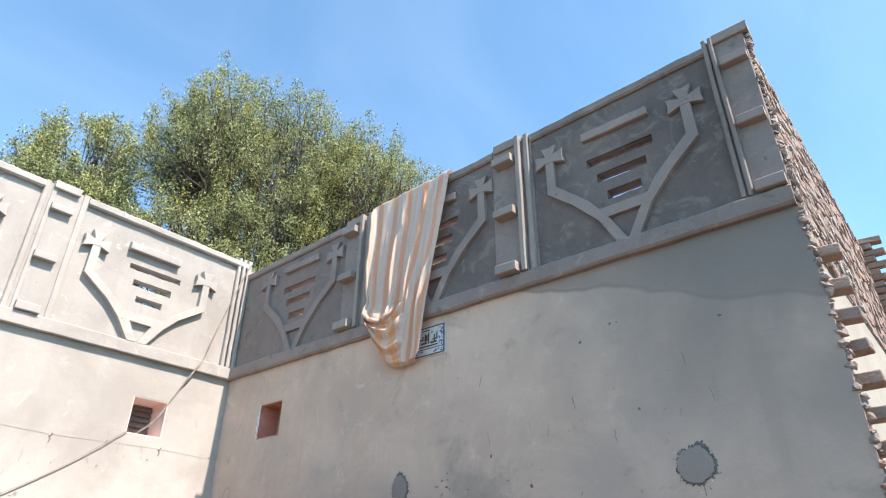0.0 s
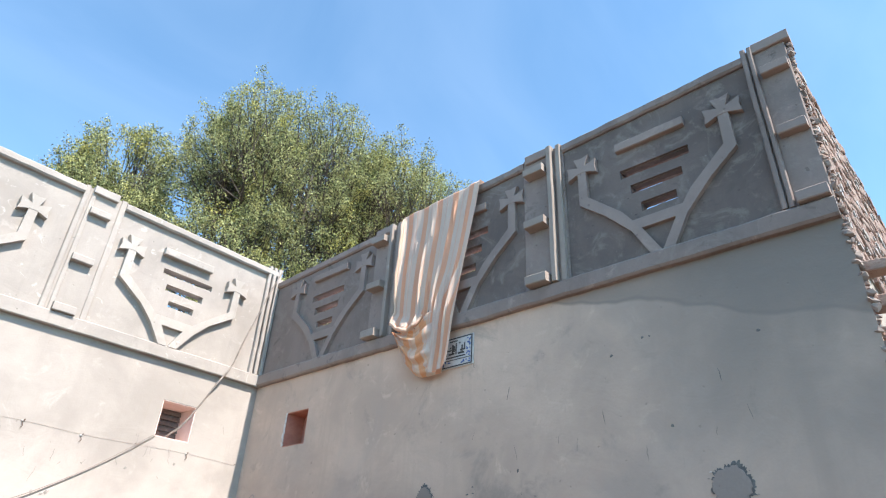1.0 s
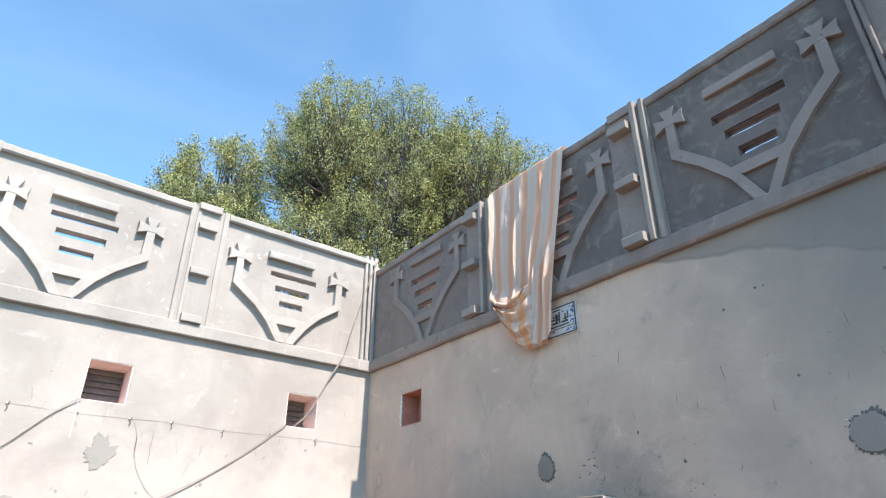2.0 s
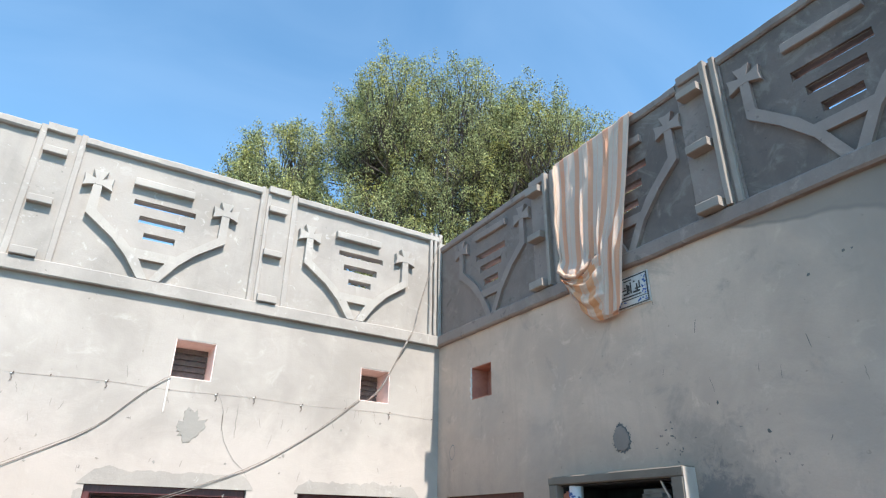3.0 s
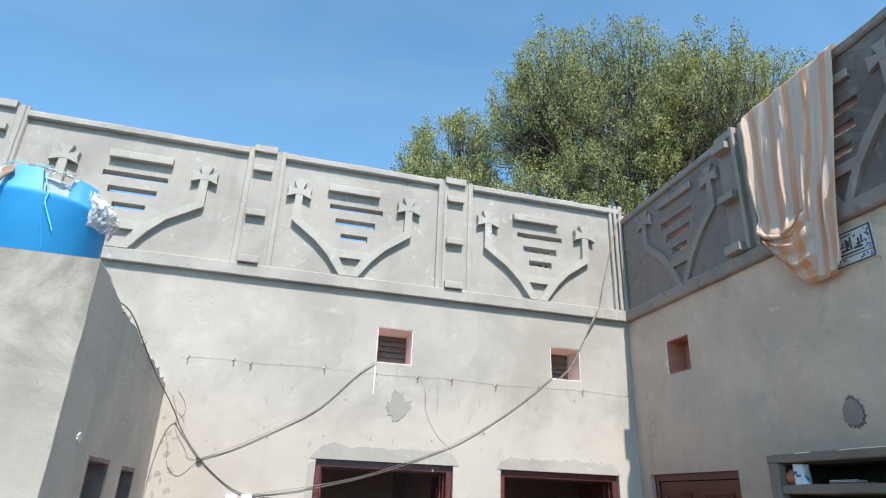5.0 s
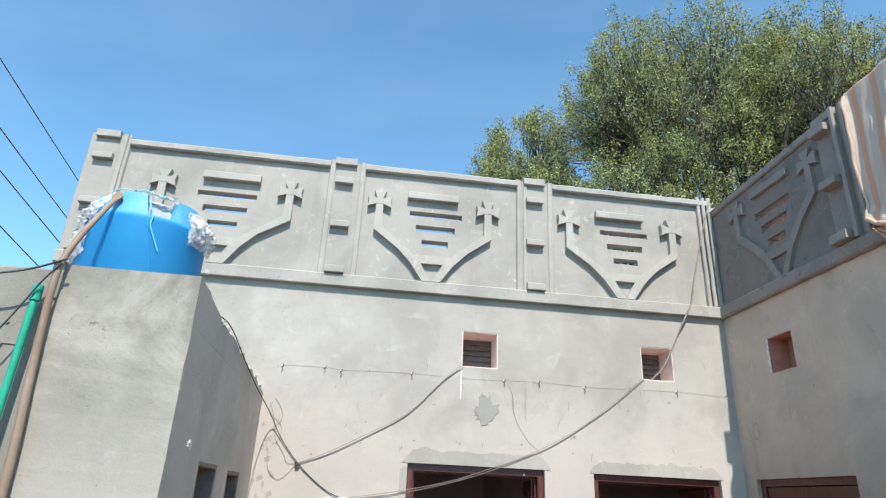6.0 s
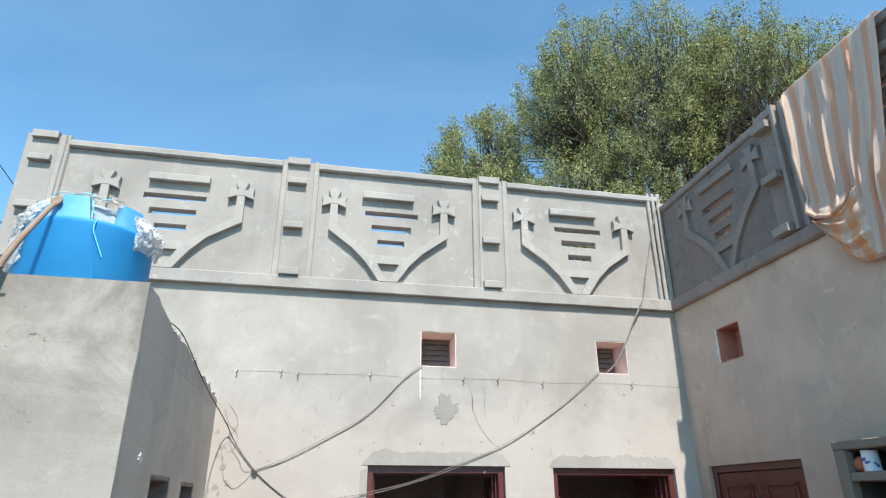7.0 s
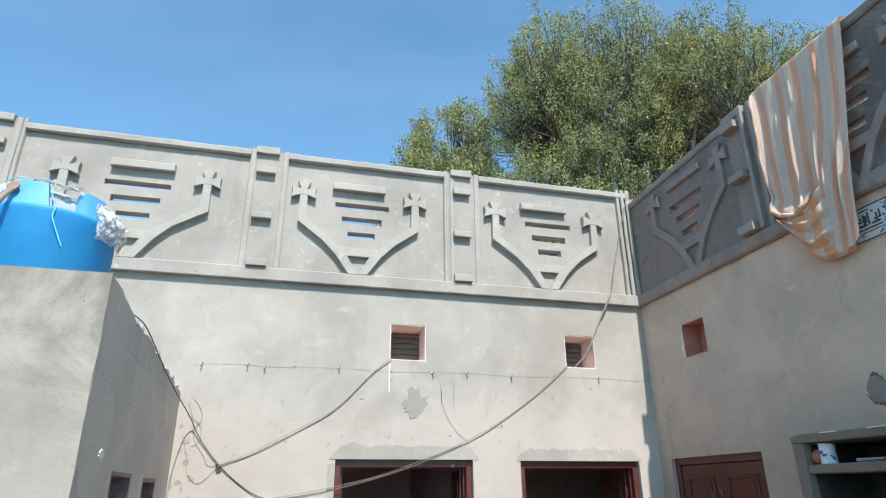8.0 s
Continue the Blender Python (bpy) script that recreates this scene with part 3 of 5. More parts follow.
def parapet(name, wall, mat, pil, trim, label, u_end, panels, slot_z, top, rise, pilasters, corner, thick):
    holes = []
    for c, h, slot_c, w, bar_c, bar_w in panels:
        for (z0, z1), k in zip(slot_z, (1.0, 0.74, 0.5)):
            holes.append((slot_c - w * k, slot_c + w * k, z0, z1))
    par = structure(rising(mesh_ob(name, holed(wall, 0.0 if wall is east else -0.2, u_end, 3.7, top - 0.06, 0.0, 0.02, holes), mat), wall, rise), label)
    rising(part("brick_backing", holed(wall, 0.001 if wall is east else -0.23, u_end, 3.702, top - 0.062, 0.0205, thick, holes), M_CORE if wall is east else M_NPAR, par, "rough red brick core behind the plaster"), wall, rise)
    part("ledge", loft(wall, "u", -0.04, u_end - 0.003, (3.688, LEDGE), (-0.055, 0.004), 0.05, 0.005 if wall is east else 0.0025, 0.016 if wall is east else 0.008), pil if wall is east else trim, par)
    ends = [0.02] + [x for p in pilasters for x in p[:2]] + [u_end]
    for a, b in zip(ends[0::2], ends[1::2]):
        if b - a > 0.3:
            rising(part("coping", loft(wall, "u", a - 0.004, b + 0.004, (top - 0.078, top), (-0.03 if wall is east else -0.05, thick + 0.015), 0.05, 0.0045, 0.014), pil if wall is east else trim, par), wall, rise)
    for c, h, slot_c, w, bar_c, bar_w in panels:
        ornament(wall, trim if wall is east else M_NORN, par, c, h, bar_c, bar_w)
    for n_, (a, b, z0, z1) in enumerate(holes):
        # mortar squeezed out along the foot and head of each slot
        part("mortar_lip", loft(wall, "u", a + 0.004, b - 0.004, (z0 - 0.003, z0 + 0.012), (0.012, 0.06), 0.018, 0.007, 0.002), mat, par)
        part("mortar_lip", loft(wall, "u", a + 0.004, b - 0.004, (z1 - 0.006, z1 + 0.003), (0.02, 0.065), 0.02, 0.005, 0.002), mat, par)
    for u0, u1, ribs, blocks in pilasters:
        pilaster(wall, pil, trim, par, u0, u1, ribs, blocks, (5.076 if u0 < 6 else 5.105) if wall is north else 4.972 + 0.032 * ((u0 + u1) / 2 - 1.9))
    if corner:
        for a, b, d in ((0.004, 0.05, -0.055), (0.068, 0.108, -0.05), (0.126, 0.165, -0.045)):
            part("rib", loft(wall, "v", LEDGE + 0.002, 5.1, (a, b), (d, 0.004), 0.11, 0.004, 0.008), trim, par)
    return par


# panels: middle and half spread of the ornament, middle and half width of the slots, and of the bar
SLOTS_N = [(4.528, 4.591), (4.363, 4.437), (4.206, 4.275)]
SLOTS_E = [(4.486, 4.560), (4.333, 4.408), (4.168, 4.243)]
parapet("parapet_north", north, M_NPAR, M_NPIL, M_NTRIM, "pale cement roof parapet with raised cross ornaments", 6.64,
                [(1.085, 0.58, 1.037, 0.268, 1.095, 0.267), (3.122, 0.57, 3.096, 0.276, 3.137, 0.267), (5.226, 0.622, 5.223, 0.29, 5.196, 0.282)], SLOTS_N, 5.068, 0.0,
                [(1.84, 2.235, [(1.84, 1.895), (2.125, 2.165), (2.19, 2.232)], (1.95, 2.138)),
                 (3.865, 4.245, [(3.868, 3.92), (4.185, 4.24)], (3.985, 4.170)),
                 (6.245, 6.64, [(6.25, 6.278), (6.288, 6.34)], (6.375, 6.565))], True, 0.104)
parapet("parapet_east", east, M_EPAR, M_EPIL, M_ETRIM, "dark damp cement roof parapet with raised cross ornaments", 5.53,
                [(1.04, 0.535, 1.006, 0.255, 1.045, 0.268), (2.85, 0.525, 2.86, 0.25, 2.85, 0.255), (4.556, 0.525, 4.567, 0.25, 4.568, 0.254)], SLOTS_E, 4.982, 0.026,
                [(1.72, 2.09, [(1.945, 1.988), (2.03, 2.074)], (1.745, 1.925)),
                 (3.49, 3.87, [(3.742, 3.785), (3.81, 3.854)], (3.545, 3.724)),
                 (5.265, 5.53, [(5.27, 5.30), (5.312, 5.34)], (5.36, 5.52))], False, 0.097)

# ---- openings ----


def reveal(name, wall, hole, mat, parent_label, slats):
    """Painted lining of a small vent, with slats at its back."""
    u0, u1, v0, v1 = hole
    win = structure(new(name), parent_label)
    win.empty_display_size = 0.1
    t = 0.009
    back = 0.302 if wall is north else 0.225
    for nm, a in (("sill", (u0, u1, v0, v0 + t)), ("head", (u0, u1, v1 - t, v1)), ("jamb", (u0, u0 + t, v0 + t, v1 - t)), ("jamb", (u1 - t, u1, v0 + t, v1 - t))):
        bm = bmesh.new()
        loft(wall, "u", a[0], a[1], (a[2], a[3]), (0.004, back), 0.05, 0.002, 0.002, bm)
        part(nm, bm, mat, win)
    if slats:
        n = 6
        for k in range(n):
            z = v0 + t + (v1 - v0 - 2 * t) * (k + 0.5) / n
            hh = (v1 - v0 - 2 * t) / n * 0.47
            bm = bmesh.new()
            vs = [wall(u, d, z + w) for u in (u0 + t, u1 - t) for d, w in ((back - 0.034, -hh), (back - 0.026, -hh), (back - 0.004, hh), (back - 0.012, hh))]
            q = [bm.verts.new(p) for p in vs]
            for i in range(4):
                bm.faces.new((q[i], q[(i + 1) % 4], q[4 + (i + 1) % 4], q[4 + i]))
            bm.faces.new(q[:4]), bm.faces.new(q[4:])
            part("slat", bm, M_SLAT, win)
    return win


reveal("window_1", north, VENTS_N[0], M_PINK, "small pink-lined vent with dark wooden slats", True)
reveal("window_2", north, VENTS_N[1], M_PINK, "small pink-lined vent with dark wooden slats", True)
w3 = reveal("window_3", east, VENT_E, M_RED, "small terracotta-lined vent with chipped white edge", False)
bm = bmesh.new()
loft(east, "u", VENT_E[0], VENT_E[1], (VENT_E[2], VENT_E[3]), (0.20, 0.21), 0.3, 0.0, 0.001, bm)
part("back_board", bm, M_RED, w3)
# flaked limewash on the lit jamb
for k in range(16):
    part("flake", blot(east, VENT_E[0] - 0.006 + random.uniform(-0.012, 0.012), VENT_E[2] + 0.02 + k * 0.0195, random.uniform(0.006, 0.015), random.uniform(0.008, 0.016), -0.004, k, 0.5, 9), M_WHITE, w3)


def door_set(name, wall, hole, label, leaves, closed=False):
    u0, u1, v0, v1 = hole
    d = structure(new(name), label)
    d.empty_display_size = 0.1
    f = 0.06
    for nm, a in (("jamb", (u0, u0 + f, 0.0, v1 - f)), ("jamb", (u1 - f, u1, 0.0, v1 - f)), ("head", (u0, u1, v1 - f, v1))):
        bm = bmesh.new()
        loft(wall, "v", a[2], a[3], (a[0] + 0.002, a[1] - 0.002), (0.035, 0.15), 0.5, 0.0, 0.008, bm)
        part(nm, bm, M_FRAME, d)
        bm = bmesh.new()
        if nm == "jamb":
            q = a[1] if a[0] == u0 else a[0] - 0.014
            loft(wall, "v", 0, a[3] - 0.014, (q, q + 0.014), (0.09, 0.15), 0.5, 0.0, 0.003, bm)
        else:
            loft(wall, "u", u0 + f, u1 - f, (a[2] - 0.014, a[2] - 0.001), (0.09, 0.15), 0.5, 0.0, 0.003, bm)
        part("stop", bm, M_FRAME, d)
    return d


def leaf(parent, origin, ang, width, height, mat):
    """A panelled wooden door leaf hung at origin, turned by ang degrees."""
    m = pose(*origin, 0, 0, ang)
    bm = bmesh.new()
    box(bm, (0, -0.02, 0.01), (width, 0.02, height), 0.004)
    bmesh.ops.transform(bm, matrix=m, verts=bm.verts[:])
    lf = part("leaf", bm, mat, parent)
    rows = ((0.12, 0.62), (0.74, 1.30), (1.42, height - 0.10))
    for z0, z1 in rows:
        for x0, x1 in ((0.08, width / 2 - 0.03), (width / 2 + 0.03, width - 0.08)) if width > 0.8 else ((0.08, width - 0.08),):
            bm = bmesh.new()
            for sgn in (-1, 1):
                y = sgn * 0.02
                for b in ((x0, z0, x1, z0 + 0.025), (x0, z1 - 0.025, x1, z1), (x0, z0, x0 + 0.025, z1), (x1 - 0.025, z0, x1, z1)):
                    box(bm, (b[0], min(y, y + sgn * 0.014), b[1]), (b[2], max(y, y + sgn * 0.014), b[3]), 0.004)
                box(bm, (x0 + 0.055, min(y, y + sgn * 0.01), z0 + 0.055), (x1 - 0.055, max(y, y + sgn * 0.01), z1 - 0.055), 0.006)
            bmesh.ops.transform(bm, matrix=m, verts=bm.verts[:])
            part("panel", bm, mat, lf)
    return lf


d1 = door_set("door_1", north, DOORS_N[0], "dark red wooden double door standing open", 2)
leaf(d1, (-1.972 - 0.07, 0.16, 0), 82, 0.56, 2.02, M_FRAME), leaf(d1, (-3.235 + 0.07, 0.16, 0), 112, 0.56, 2.02, M_FRAME)
d2 = door_set("door_2", north, DOORS_N[1], "dark red wooden double door standing open", 2)
leaf(d2, (-0.247 - 0.07, 0.16, 0), 88, 0.55, 2.02, M_FRAME), leaf(d2, (-1.503 + 0.07, 0.16, 0), 118, 0.55, 2.02, M_FRAME)
d3 = door_set("door_3", east, DOOR_E, "closed red-brown panelled wooden double door", 2)
leaf(d3, (0.075, -0.18 - 0.065, 0), -90, 0.543, 2.045, M_DOOR), leaf(d3, (0.075, -1.40 + 0.065, 0), 90, 0.543, 2.045, M_DOOR)

for k in range(2):
    part("carving", tube([(0.049, -0.735 + 0.09 * k, 1.868 - 0.055 * k), (0.047, -0.775 + 0.09 * k, 1.80 - 0.05 * k), (0.049, -0.828 + 0.09 * k, 1.69), (0.049, -0.845 + 0.09 * k, 1.60)], 0.0035, 6), M_PAPER, d3, "pale line carved on the door", True)

# ---- wall shelf of cast concrete ----
shelf = thing("wall_shelf", "grey cast concrete shelf niche projecting from the wall", "shelf", at=(0, -2.5, 1.3))


def sub(name, bm, mat, parent, label="", smooth=False):
    """A part of a thing that is not at the world's origin."""
    ob = part(name, bm, mat, parent, label, smooth)
    root = parent
    while root.parent:
        root = root.parent
    ob.matrix_parent_inverse = Matrix.Translation(root.location).inverted() if parent == root else Matrix()
    return ob


sub("top_slab", loft(east, "u", 1.865, 3.13, (2.13, 2.192), (-0.13, 0.40), 0.12, 0.004, 0.008), M_SHELF, shelf)
sub("side_slab", loft(east, "v", 1.24, 2.128, (1.865, 1.957), (-0.13, 0.40), 0.12, 0.004, 0.008), M_SHELF, shelf)
sub("side_slab", loft(east, "v", 1.24, 2.128, (3.033, 3.13), (-0.13, 0.40), 0.12, 0.004, 0.008), M_SHELF, shelf)
sub("board", loft(east, "u", 1.96, 3.03, (1.925, 1.985), (-0.115, 0.40), 0.12, 0.004, 0.006), M_SHELF, shelf)
sub("board", loft(east, "u", 1.96, 3.03, (1.56, 1.62), (-0.115, 0.40), 0.12, 0.004, 0.006), M_SHELF, shelf)
sub("bottom_slab", loft(east, "u", 1.96, 3.03, (1.24, 1.30), (-0.13, 0.40), 0.12, 0.004, 0.008), M_SHELF, shelf)
# thin dark sheets and a dark back paint in the recess's shade
sub("soot", loft(east, "u", 1.962, 3.028, (2.119, 2.1265), (-0.085, 0.398), 0.2, 0.001, 0.002), M_NICHE_SHADE, shelf, "dark sheet holding the shade below the top slab")
for a, b in ((1.959, 1.964), (3.026, 3.031)):
    sub("soot", loft(east, "v", 1.30, 2.118, (a, b), (-0.06, 0.398), 0.2, 0.001, 0.001), M_NICHE_SHADE, shelf, "dark sheet holding the shade inside the niche")
sub("back_panel", loft(east, "u", 1.86, 3.13, (1.2, 2.2), (0.402, 0.43), 0.3, 0.002, 0.006), M_NICHE_SHADE, shelf)

sub("limewash", loft(east, "v", 1.90, 2.185, (3.1305, 3.1365), (-0.126, -0.004), 0.03, 0.0035, 0.002), M_NORTH, shelf, "chipped white limewash")
for k in range(22):
    a = 1.92 + k * 0.053 + random.uniform(0, 0.02)
    sub("mortar_crumb", loft(east, "u", a, a + random.uniform(0.02, 0.045), (2.188, 2.196 + random.uniform(0, 0.006)), (-0.012 - random.uniform(0, 0.006), -0.001), 0.02, 0.003, 0.001), M_WHITE, shelf)


def tin(at, r, h, mat, label):
    t = thing("tin_can", label, "can", at=at)
    body = sub("body", lathe([(r, 0), (r * 1.03, 0.004), (r, 0.01), (r, h - 0.012), (r * 1.03, h - 0.005), (r, h), (r * 0.93, h), (r * 0.93, h - 0.02)], at, 24, cap=True), M_TIN, t, smooth=False)
    bm = bmesh.new()
    for k in range(9):
        a, z, w = random.uniform(2.2, 4.6), random.uniform(0.03, h - 0.04), random.uniform(0.006, 0.014)
        c = Vector((at[0] + math.cos(a) * r * 1.01, at[1] + math.sin(a) * r * 1.01, at[2] + z))
        box(bm, c - Vector((0.004, w, w * 0.8)), c + Vector((0.004, w, w * 0.8)), 0.001)
    sub("print", bm, M_TINBLUE, body, "blue printed marks")
    return t


tin((-0.045, -2.085, 1.986), 0.052, 0.135, M_TIN, "white printed tin can on the concrete shelf")
pot = tagged(mesh_ob("clay_pot", lathe([(0.02, 0), (0.05, 0.012), (0.064, 0.045), (0.055, 0.08), (0.034, 0.092), (0.036, 0.10), (0.03, 0.1)], (-0.02, -1.995, 1.986), 22), M_CLAY, True), "small round orange clay pot beside the tin", "pot")
for k, (x, y, z, w, l, h_, rz, mat) in enumerate([(0.02, -2.42, 1.986, 0.09, 0.26, 0.014, 4, M_PAPER), (0.0, -2.40, 2.0, 0.08, 0.22, 0.012, -3, M_TIN),
                                                  (0.03, -2.80, 1.986, 0.13, 0.2, 0.03, 12, M_DARKCOVER), (0.035, -2.79, 2.016, 0.12, 0.19, 0.025, -6, M_PAPER),
                                                  (0.03, -2.81, 2.041, 0.12, 0.18, 0.03, 8, M_DARKCOVER)]):
    b = thing("book", "worn book lying flat on the shelf", "book", "books on the shelf", at=(x, y, z))
    m = pose(0, 0, 0, 0, 0, rz)
    bm = bmesh.new()
    box(bm, (-w / 2, -l / 2, 0.003), (w / 2 - 0.004, l / 2 - 0.004, h_ - 0.003))
    bmesh.ops.transform(bm, matrix=m, verts=bm.verts[:])
    part("pages", bm, M_PAPER, b)
    bm = bmesh.new()
    box(bm, (-w / 2 - 0.002, -l / 2, 0), (w / 2, l / 2, 0.003)), box(bm, (-w / 2 - 0.002, -l / 2, h_ - 0.003), (w / 2, l / 2, h_)), box(bm, (w / 2 - 0.003, -l / 2, 0.0025), (w / 2, l / 2, h_ - 0.0025))
    bmesh.ops.transform(bm, matrix=m, verts=bm.verts[:])
    part("cover", bm, mat, b)
fr = thing("picture_frame", "empty grey picture frame leaning on stacked books", "frame", at=(-0.03, -2.93, 1.986))
m = pose(-0.03, -2.95, 1.99, 0, 0, 0) @ pose(0, 0, 0, -28, 0, 0)
for nm, b in (("rail", ((0, 0, 0), (0.012, 0.016, 0.15))), ("rail", ((0.1, 0, 0), (0.112, 0.016, 0.15))), ("rail", ((0.012, 0, 0), (0.1, 0.016, 0.014))), ("rail", ((0.012, 0, 0.136), (0.1, 0.016, 0.15)))):
    bm = bmesh.new()
    box(bm, *b, 0.002)
    bmesh.ops.transform(bm, matrix=m, verts=bm.verts[:])
    sub(nm, bm, M_STEEL, fr)
tagged(mesh_ob("steel_mug", lathe([(0.045, 0), (0.048, 0.01), (0.048, 0.13), (0.051, 0.135), (0.045, 0.135), (0.044, 0.02)], (-0.02, -2.31, 1.621), 24), M_STEEL, True), "shiny steel mug on the lower concrete shelf", "mug")

# ---- name tile on the east wall ----
tile = thing("wall_tile", "white glazed tile with dark blue border and lettering", "tile", at=(0, -2.905, 3.37))
bm = bmesh.new()
loft(east, "u", 2.670, 3.015, (3.372, 3.622), (-0.014, 0.0), 0.2, 0.0, 0.003, bm)
tile_body = sub("tile_body", bm, M_TILE, tile)
bm = bmesh.new()
for a in ((2.676, 3.009, 3.606, 3.616), (2.676, 3.009, 3.378, 3.388), (2.676, 2.688, 3.388, 3.606), (2.997, 3.009, 3.388, 3.606), (2.688, 2.997, 3.432, 3.438)):
    loft(east, "u", a[0], a[1], (a[2], a[3]), (-0.0165, -0.013), 0.3, 0.0, 0.0005, bm)
sub("border", bm, M_BLACK, tile_body, "dark blue border lines")
bm = bmesh.new()
for k, (a, b, c0, c1) in enumerate(((2.740, 2.755, 3.475, 3.565), (2.770, 2.830, 3.478, 3.492), (2.805, 2.818, 3.492, 3.56), (2.840, 2.852, 3.478, 3.57), (2.865, 2.930, 3.475, 3.49),
                                    (2.900, 2.913, 3.49, 3.545), (2.875, 2.890, 3.56, 3.572), (2.730, 2.940, 3.452, 3.462), (2.780, 2.795, 3.53, 3.545), (2.745, 2.80, 3.512, 3.522), (2.715, 2.735, 3.50, 3.53), (2.82, 2.835, 3.50, 3.55), (2.885, 2.94, 3.50, 3.512), (2.925, 2.937, 3.512, 3.56), (2.78, 2.86, 3.583, 3.592))):
    loft(east, "u", a, b, (c0, c1), (-0.0165, -0.013), 0.3, 0.0, 0.0005, bm)
sub("lettering", bm, M_BLACK, tile_body, "dark lettering strokes")
bm = bmesh.new()
for k in range(60):
    cu, cv = random.choice((random.uniform(2.695, 2.730), random.uniform(2.950, 2.990))), random.uniform(3.445, 3.6)
    if k > 40:
        cu, cv = random.uniform(2.695, 2.990), random.uniform(3.395, 3.425)
    blot(east, cu, cv, random.uniform(0.004, 0.010), random.uniform(0.004, 0.009), -0.0135, k, 0.5, 7, bm, 0.003)
sub("flowers", bm, M_TINBLUE, tile_body, "blue painted flower marks")

tile.location.y += 0.03

# ---- outhouse with the water tank ----
BX, BY, BZ = -4.583, -2.66, 2.815
outhouse = structure(new("wall_outhouse"), "rough grey plastered outhouse block with flat roof")
outhouse.empty_display_size = 0.1


def side(u, d, v):
    """Along the outhouse's side face: u from the north wall towards the viewer, d into the block."""
    return Vector((BX - d, -u, v))


def front(u, d, v):
    return Vector((BX - u, BY + d, v))


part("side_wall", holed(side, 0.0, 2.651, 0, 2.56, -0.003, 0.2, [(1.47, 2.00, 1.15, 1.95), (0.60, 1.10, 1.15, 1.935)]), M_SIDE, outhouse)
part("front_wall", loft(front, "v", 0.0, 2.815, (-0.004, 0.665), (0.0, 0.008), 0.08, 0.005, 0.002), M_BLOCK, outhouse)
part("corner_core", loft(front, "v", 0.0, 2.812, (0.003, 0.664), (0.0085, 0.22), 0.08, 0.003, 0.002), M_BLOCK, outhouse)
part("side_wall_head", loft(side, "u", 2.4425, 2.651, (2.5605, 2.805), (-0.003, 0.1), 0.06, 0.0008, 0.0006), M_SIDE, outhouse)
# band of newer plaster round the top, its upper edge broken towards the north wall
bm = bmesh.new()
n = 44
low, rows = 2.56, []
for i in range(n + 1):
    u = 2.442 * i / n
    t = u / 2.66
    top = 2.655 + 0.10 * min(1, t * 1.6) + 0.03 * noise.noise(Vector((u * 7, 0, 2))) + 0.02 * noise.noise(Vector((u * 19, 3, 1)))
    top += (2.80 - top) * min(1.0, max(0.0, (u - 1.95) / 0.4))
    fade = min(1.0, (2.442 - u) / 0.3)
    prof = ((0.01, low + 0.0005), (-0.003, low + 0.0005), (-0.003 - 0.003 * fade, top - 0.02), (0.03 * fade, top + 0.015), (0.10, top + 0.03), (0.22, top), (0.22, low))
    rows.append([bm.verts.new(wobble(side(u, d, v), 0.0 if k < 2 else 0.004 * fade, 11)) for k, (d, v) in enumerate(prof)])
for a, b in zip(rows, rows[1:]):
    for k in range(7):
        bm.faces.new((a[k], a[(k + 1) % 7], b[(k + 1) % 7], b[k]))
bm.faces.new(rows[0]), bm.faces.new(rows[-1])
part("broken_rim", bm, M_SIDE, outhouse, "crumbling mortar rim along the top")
bm = bmesh.new()
box(bm, (BX - 0.9, BY + 0.23, 2.45), (BX - 0.23, -0.002, 2.66)), box(bm, (BX - 0.9, BY + 0.221, 2.60), (BX - 0.1, -1.5, 2.79))
part("roof", bm, M_BLOCKTOP, outhouse)
for k in range(46):
    u = random.uniform(0.15, 2.6)
    t = u / 2.66
    z = 2.66 + 0.10 * min(1, t * 1.6) + random.uniform(-0.05, 0.03)
    bm = bmesh.new()
    bmesh.ops.create_icosphere(bm, subdivisions=1, radius=random.uniform(0.008, 0.02), matrix=Matrix.Translation(side(u, random.uniform(-0.002, 0.06), z)))
    for v in bm.verts:
        v.co = wobble(v.co, 0.010, 23)
    part("rubble", bm, M_RUBBLE, outhouse)
yard = structure(mesh_ob("wall_west", loft(front, "u", 0.668, 5.2, (0.0, 2.79), (0.05, 0.25), 0.2, 0.004, 0.01), M_BLOCKTOP), "rough grey plastered yard wall beside the outhouse")
part("top_band", loft(front, "u", 0.67, 5.2, (2.40, 2.805), (0.044, 0.252), 0.1, 0.006, 0.012), M_BLOCKTOP, yard)
for hole, nm in (((1.47, 2.00, 1.15, 1.95), "window_4"), ((0.60, 1.10, 1.15, 1.935), "window_5")):
    w = structure(new(nm), "small grey wooden window in the outhouse side")
    w.empty_display_size = 0.1
    u0, u1, v0, v1 = hole
    for a, ax in (((u0, u1, v1 - 0.03, v1), "head"), ((u0, u0 + 0.03, v0, v1 - 0.03), "jamb"), ((u1 - 0.03, u1, v0, v1 - 0.03), "jamb"), ((u0, u1, v0 - 0.001, v0 + 0.03), "sill")):
        part(ax, loft(side, "u", a[0] + 0.001, a[1] - 0.001, (a[2], a[3]), (-0.006, 0.105), 0.3, 0.002, 0.004), M_WINFRAME, w)
    part("shutter", loft(side, "u", u0 + 0.03, u1 - 0.03, (v0 + 0.03, v1 - 0.03), (0.13, 0.145), 0.3, 0.0, 0.003), M_DARKPANE, w)

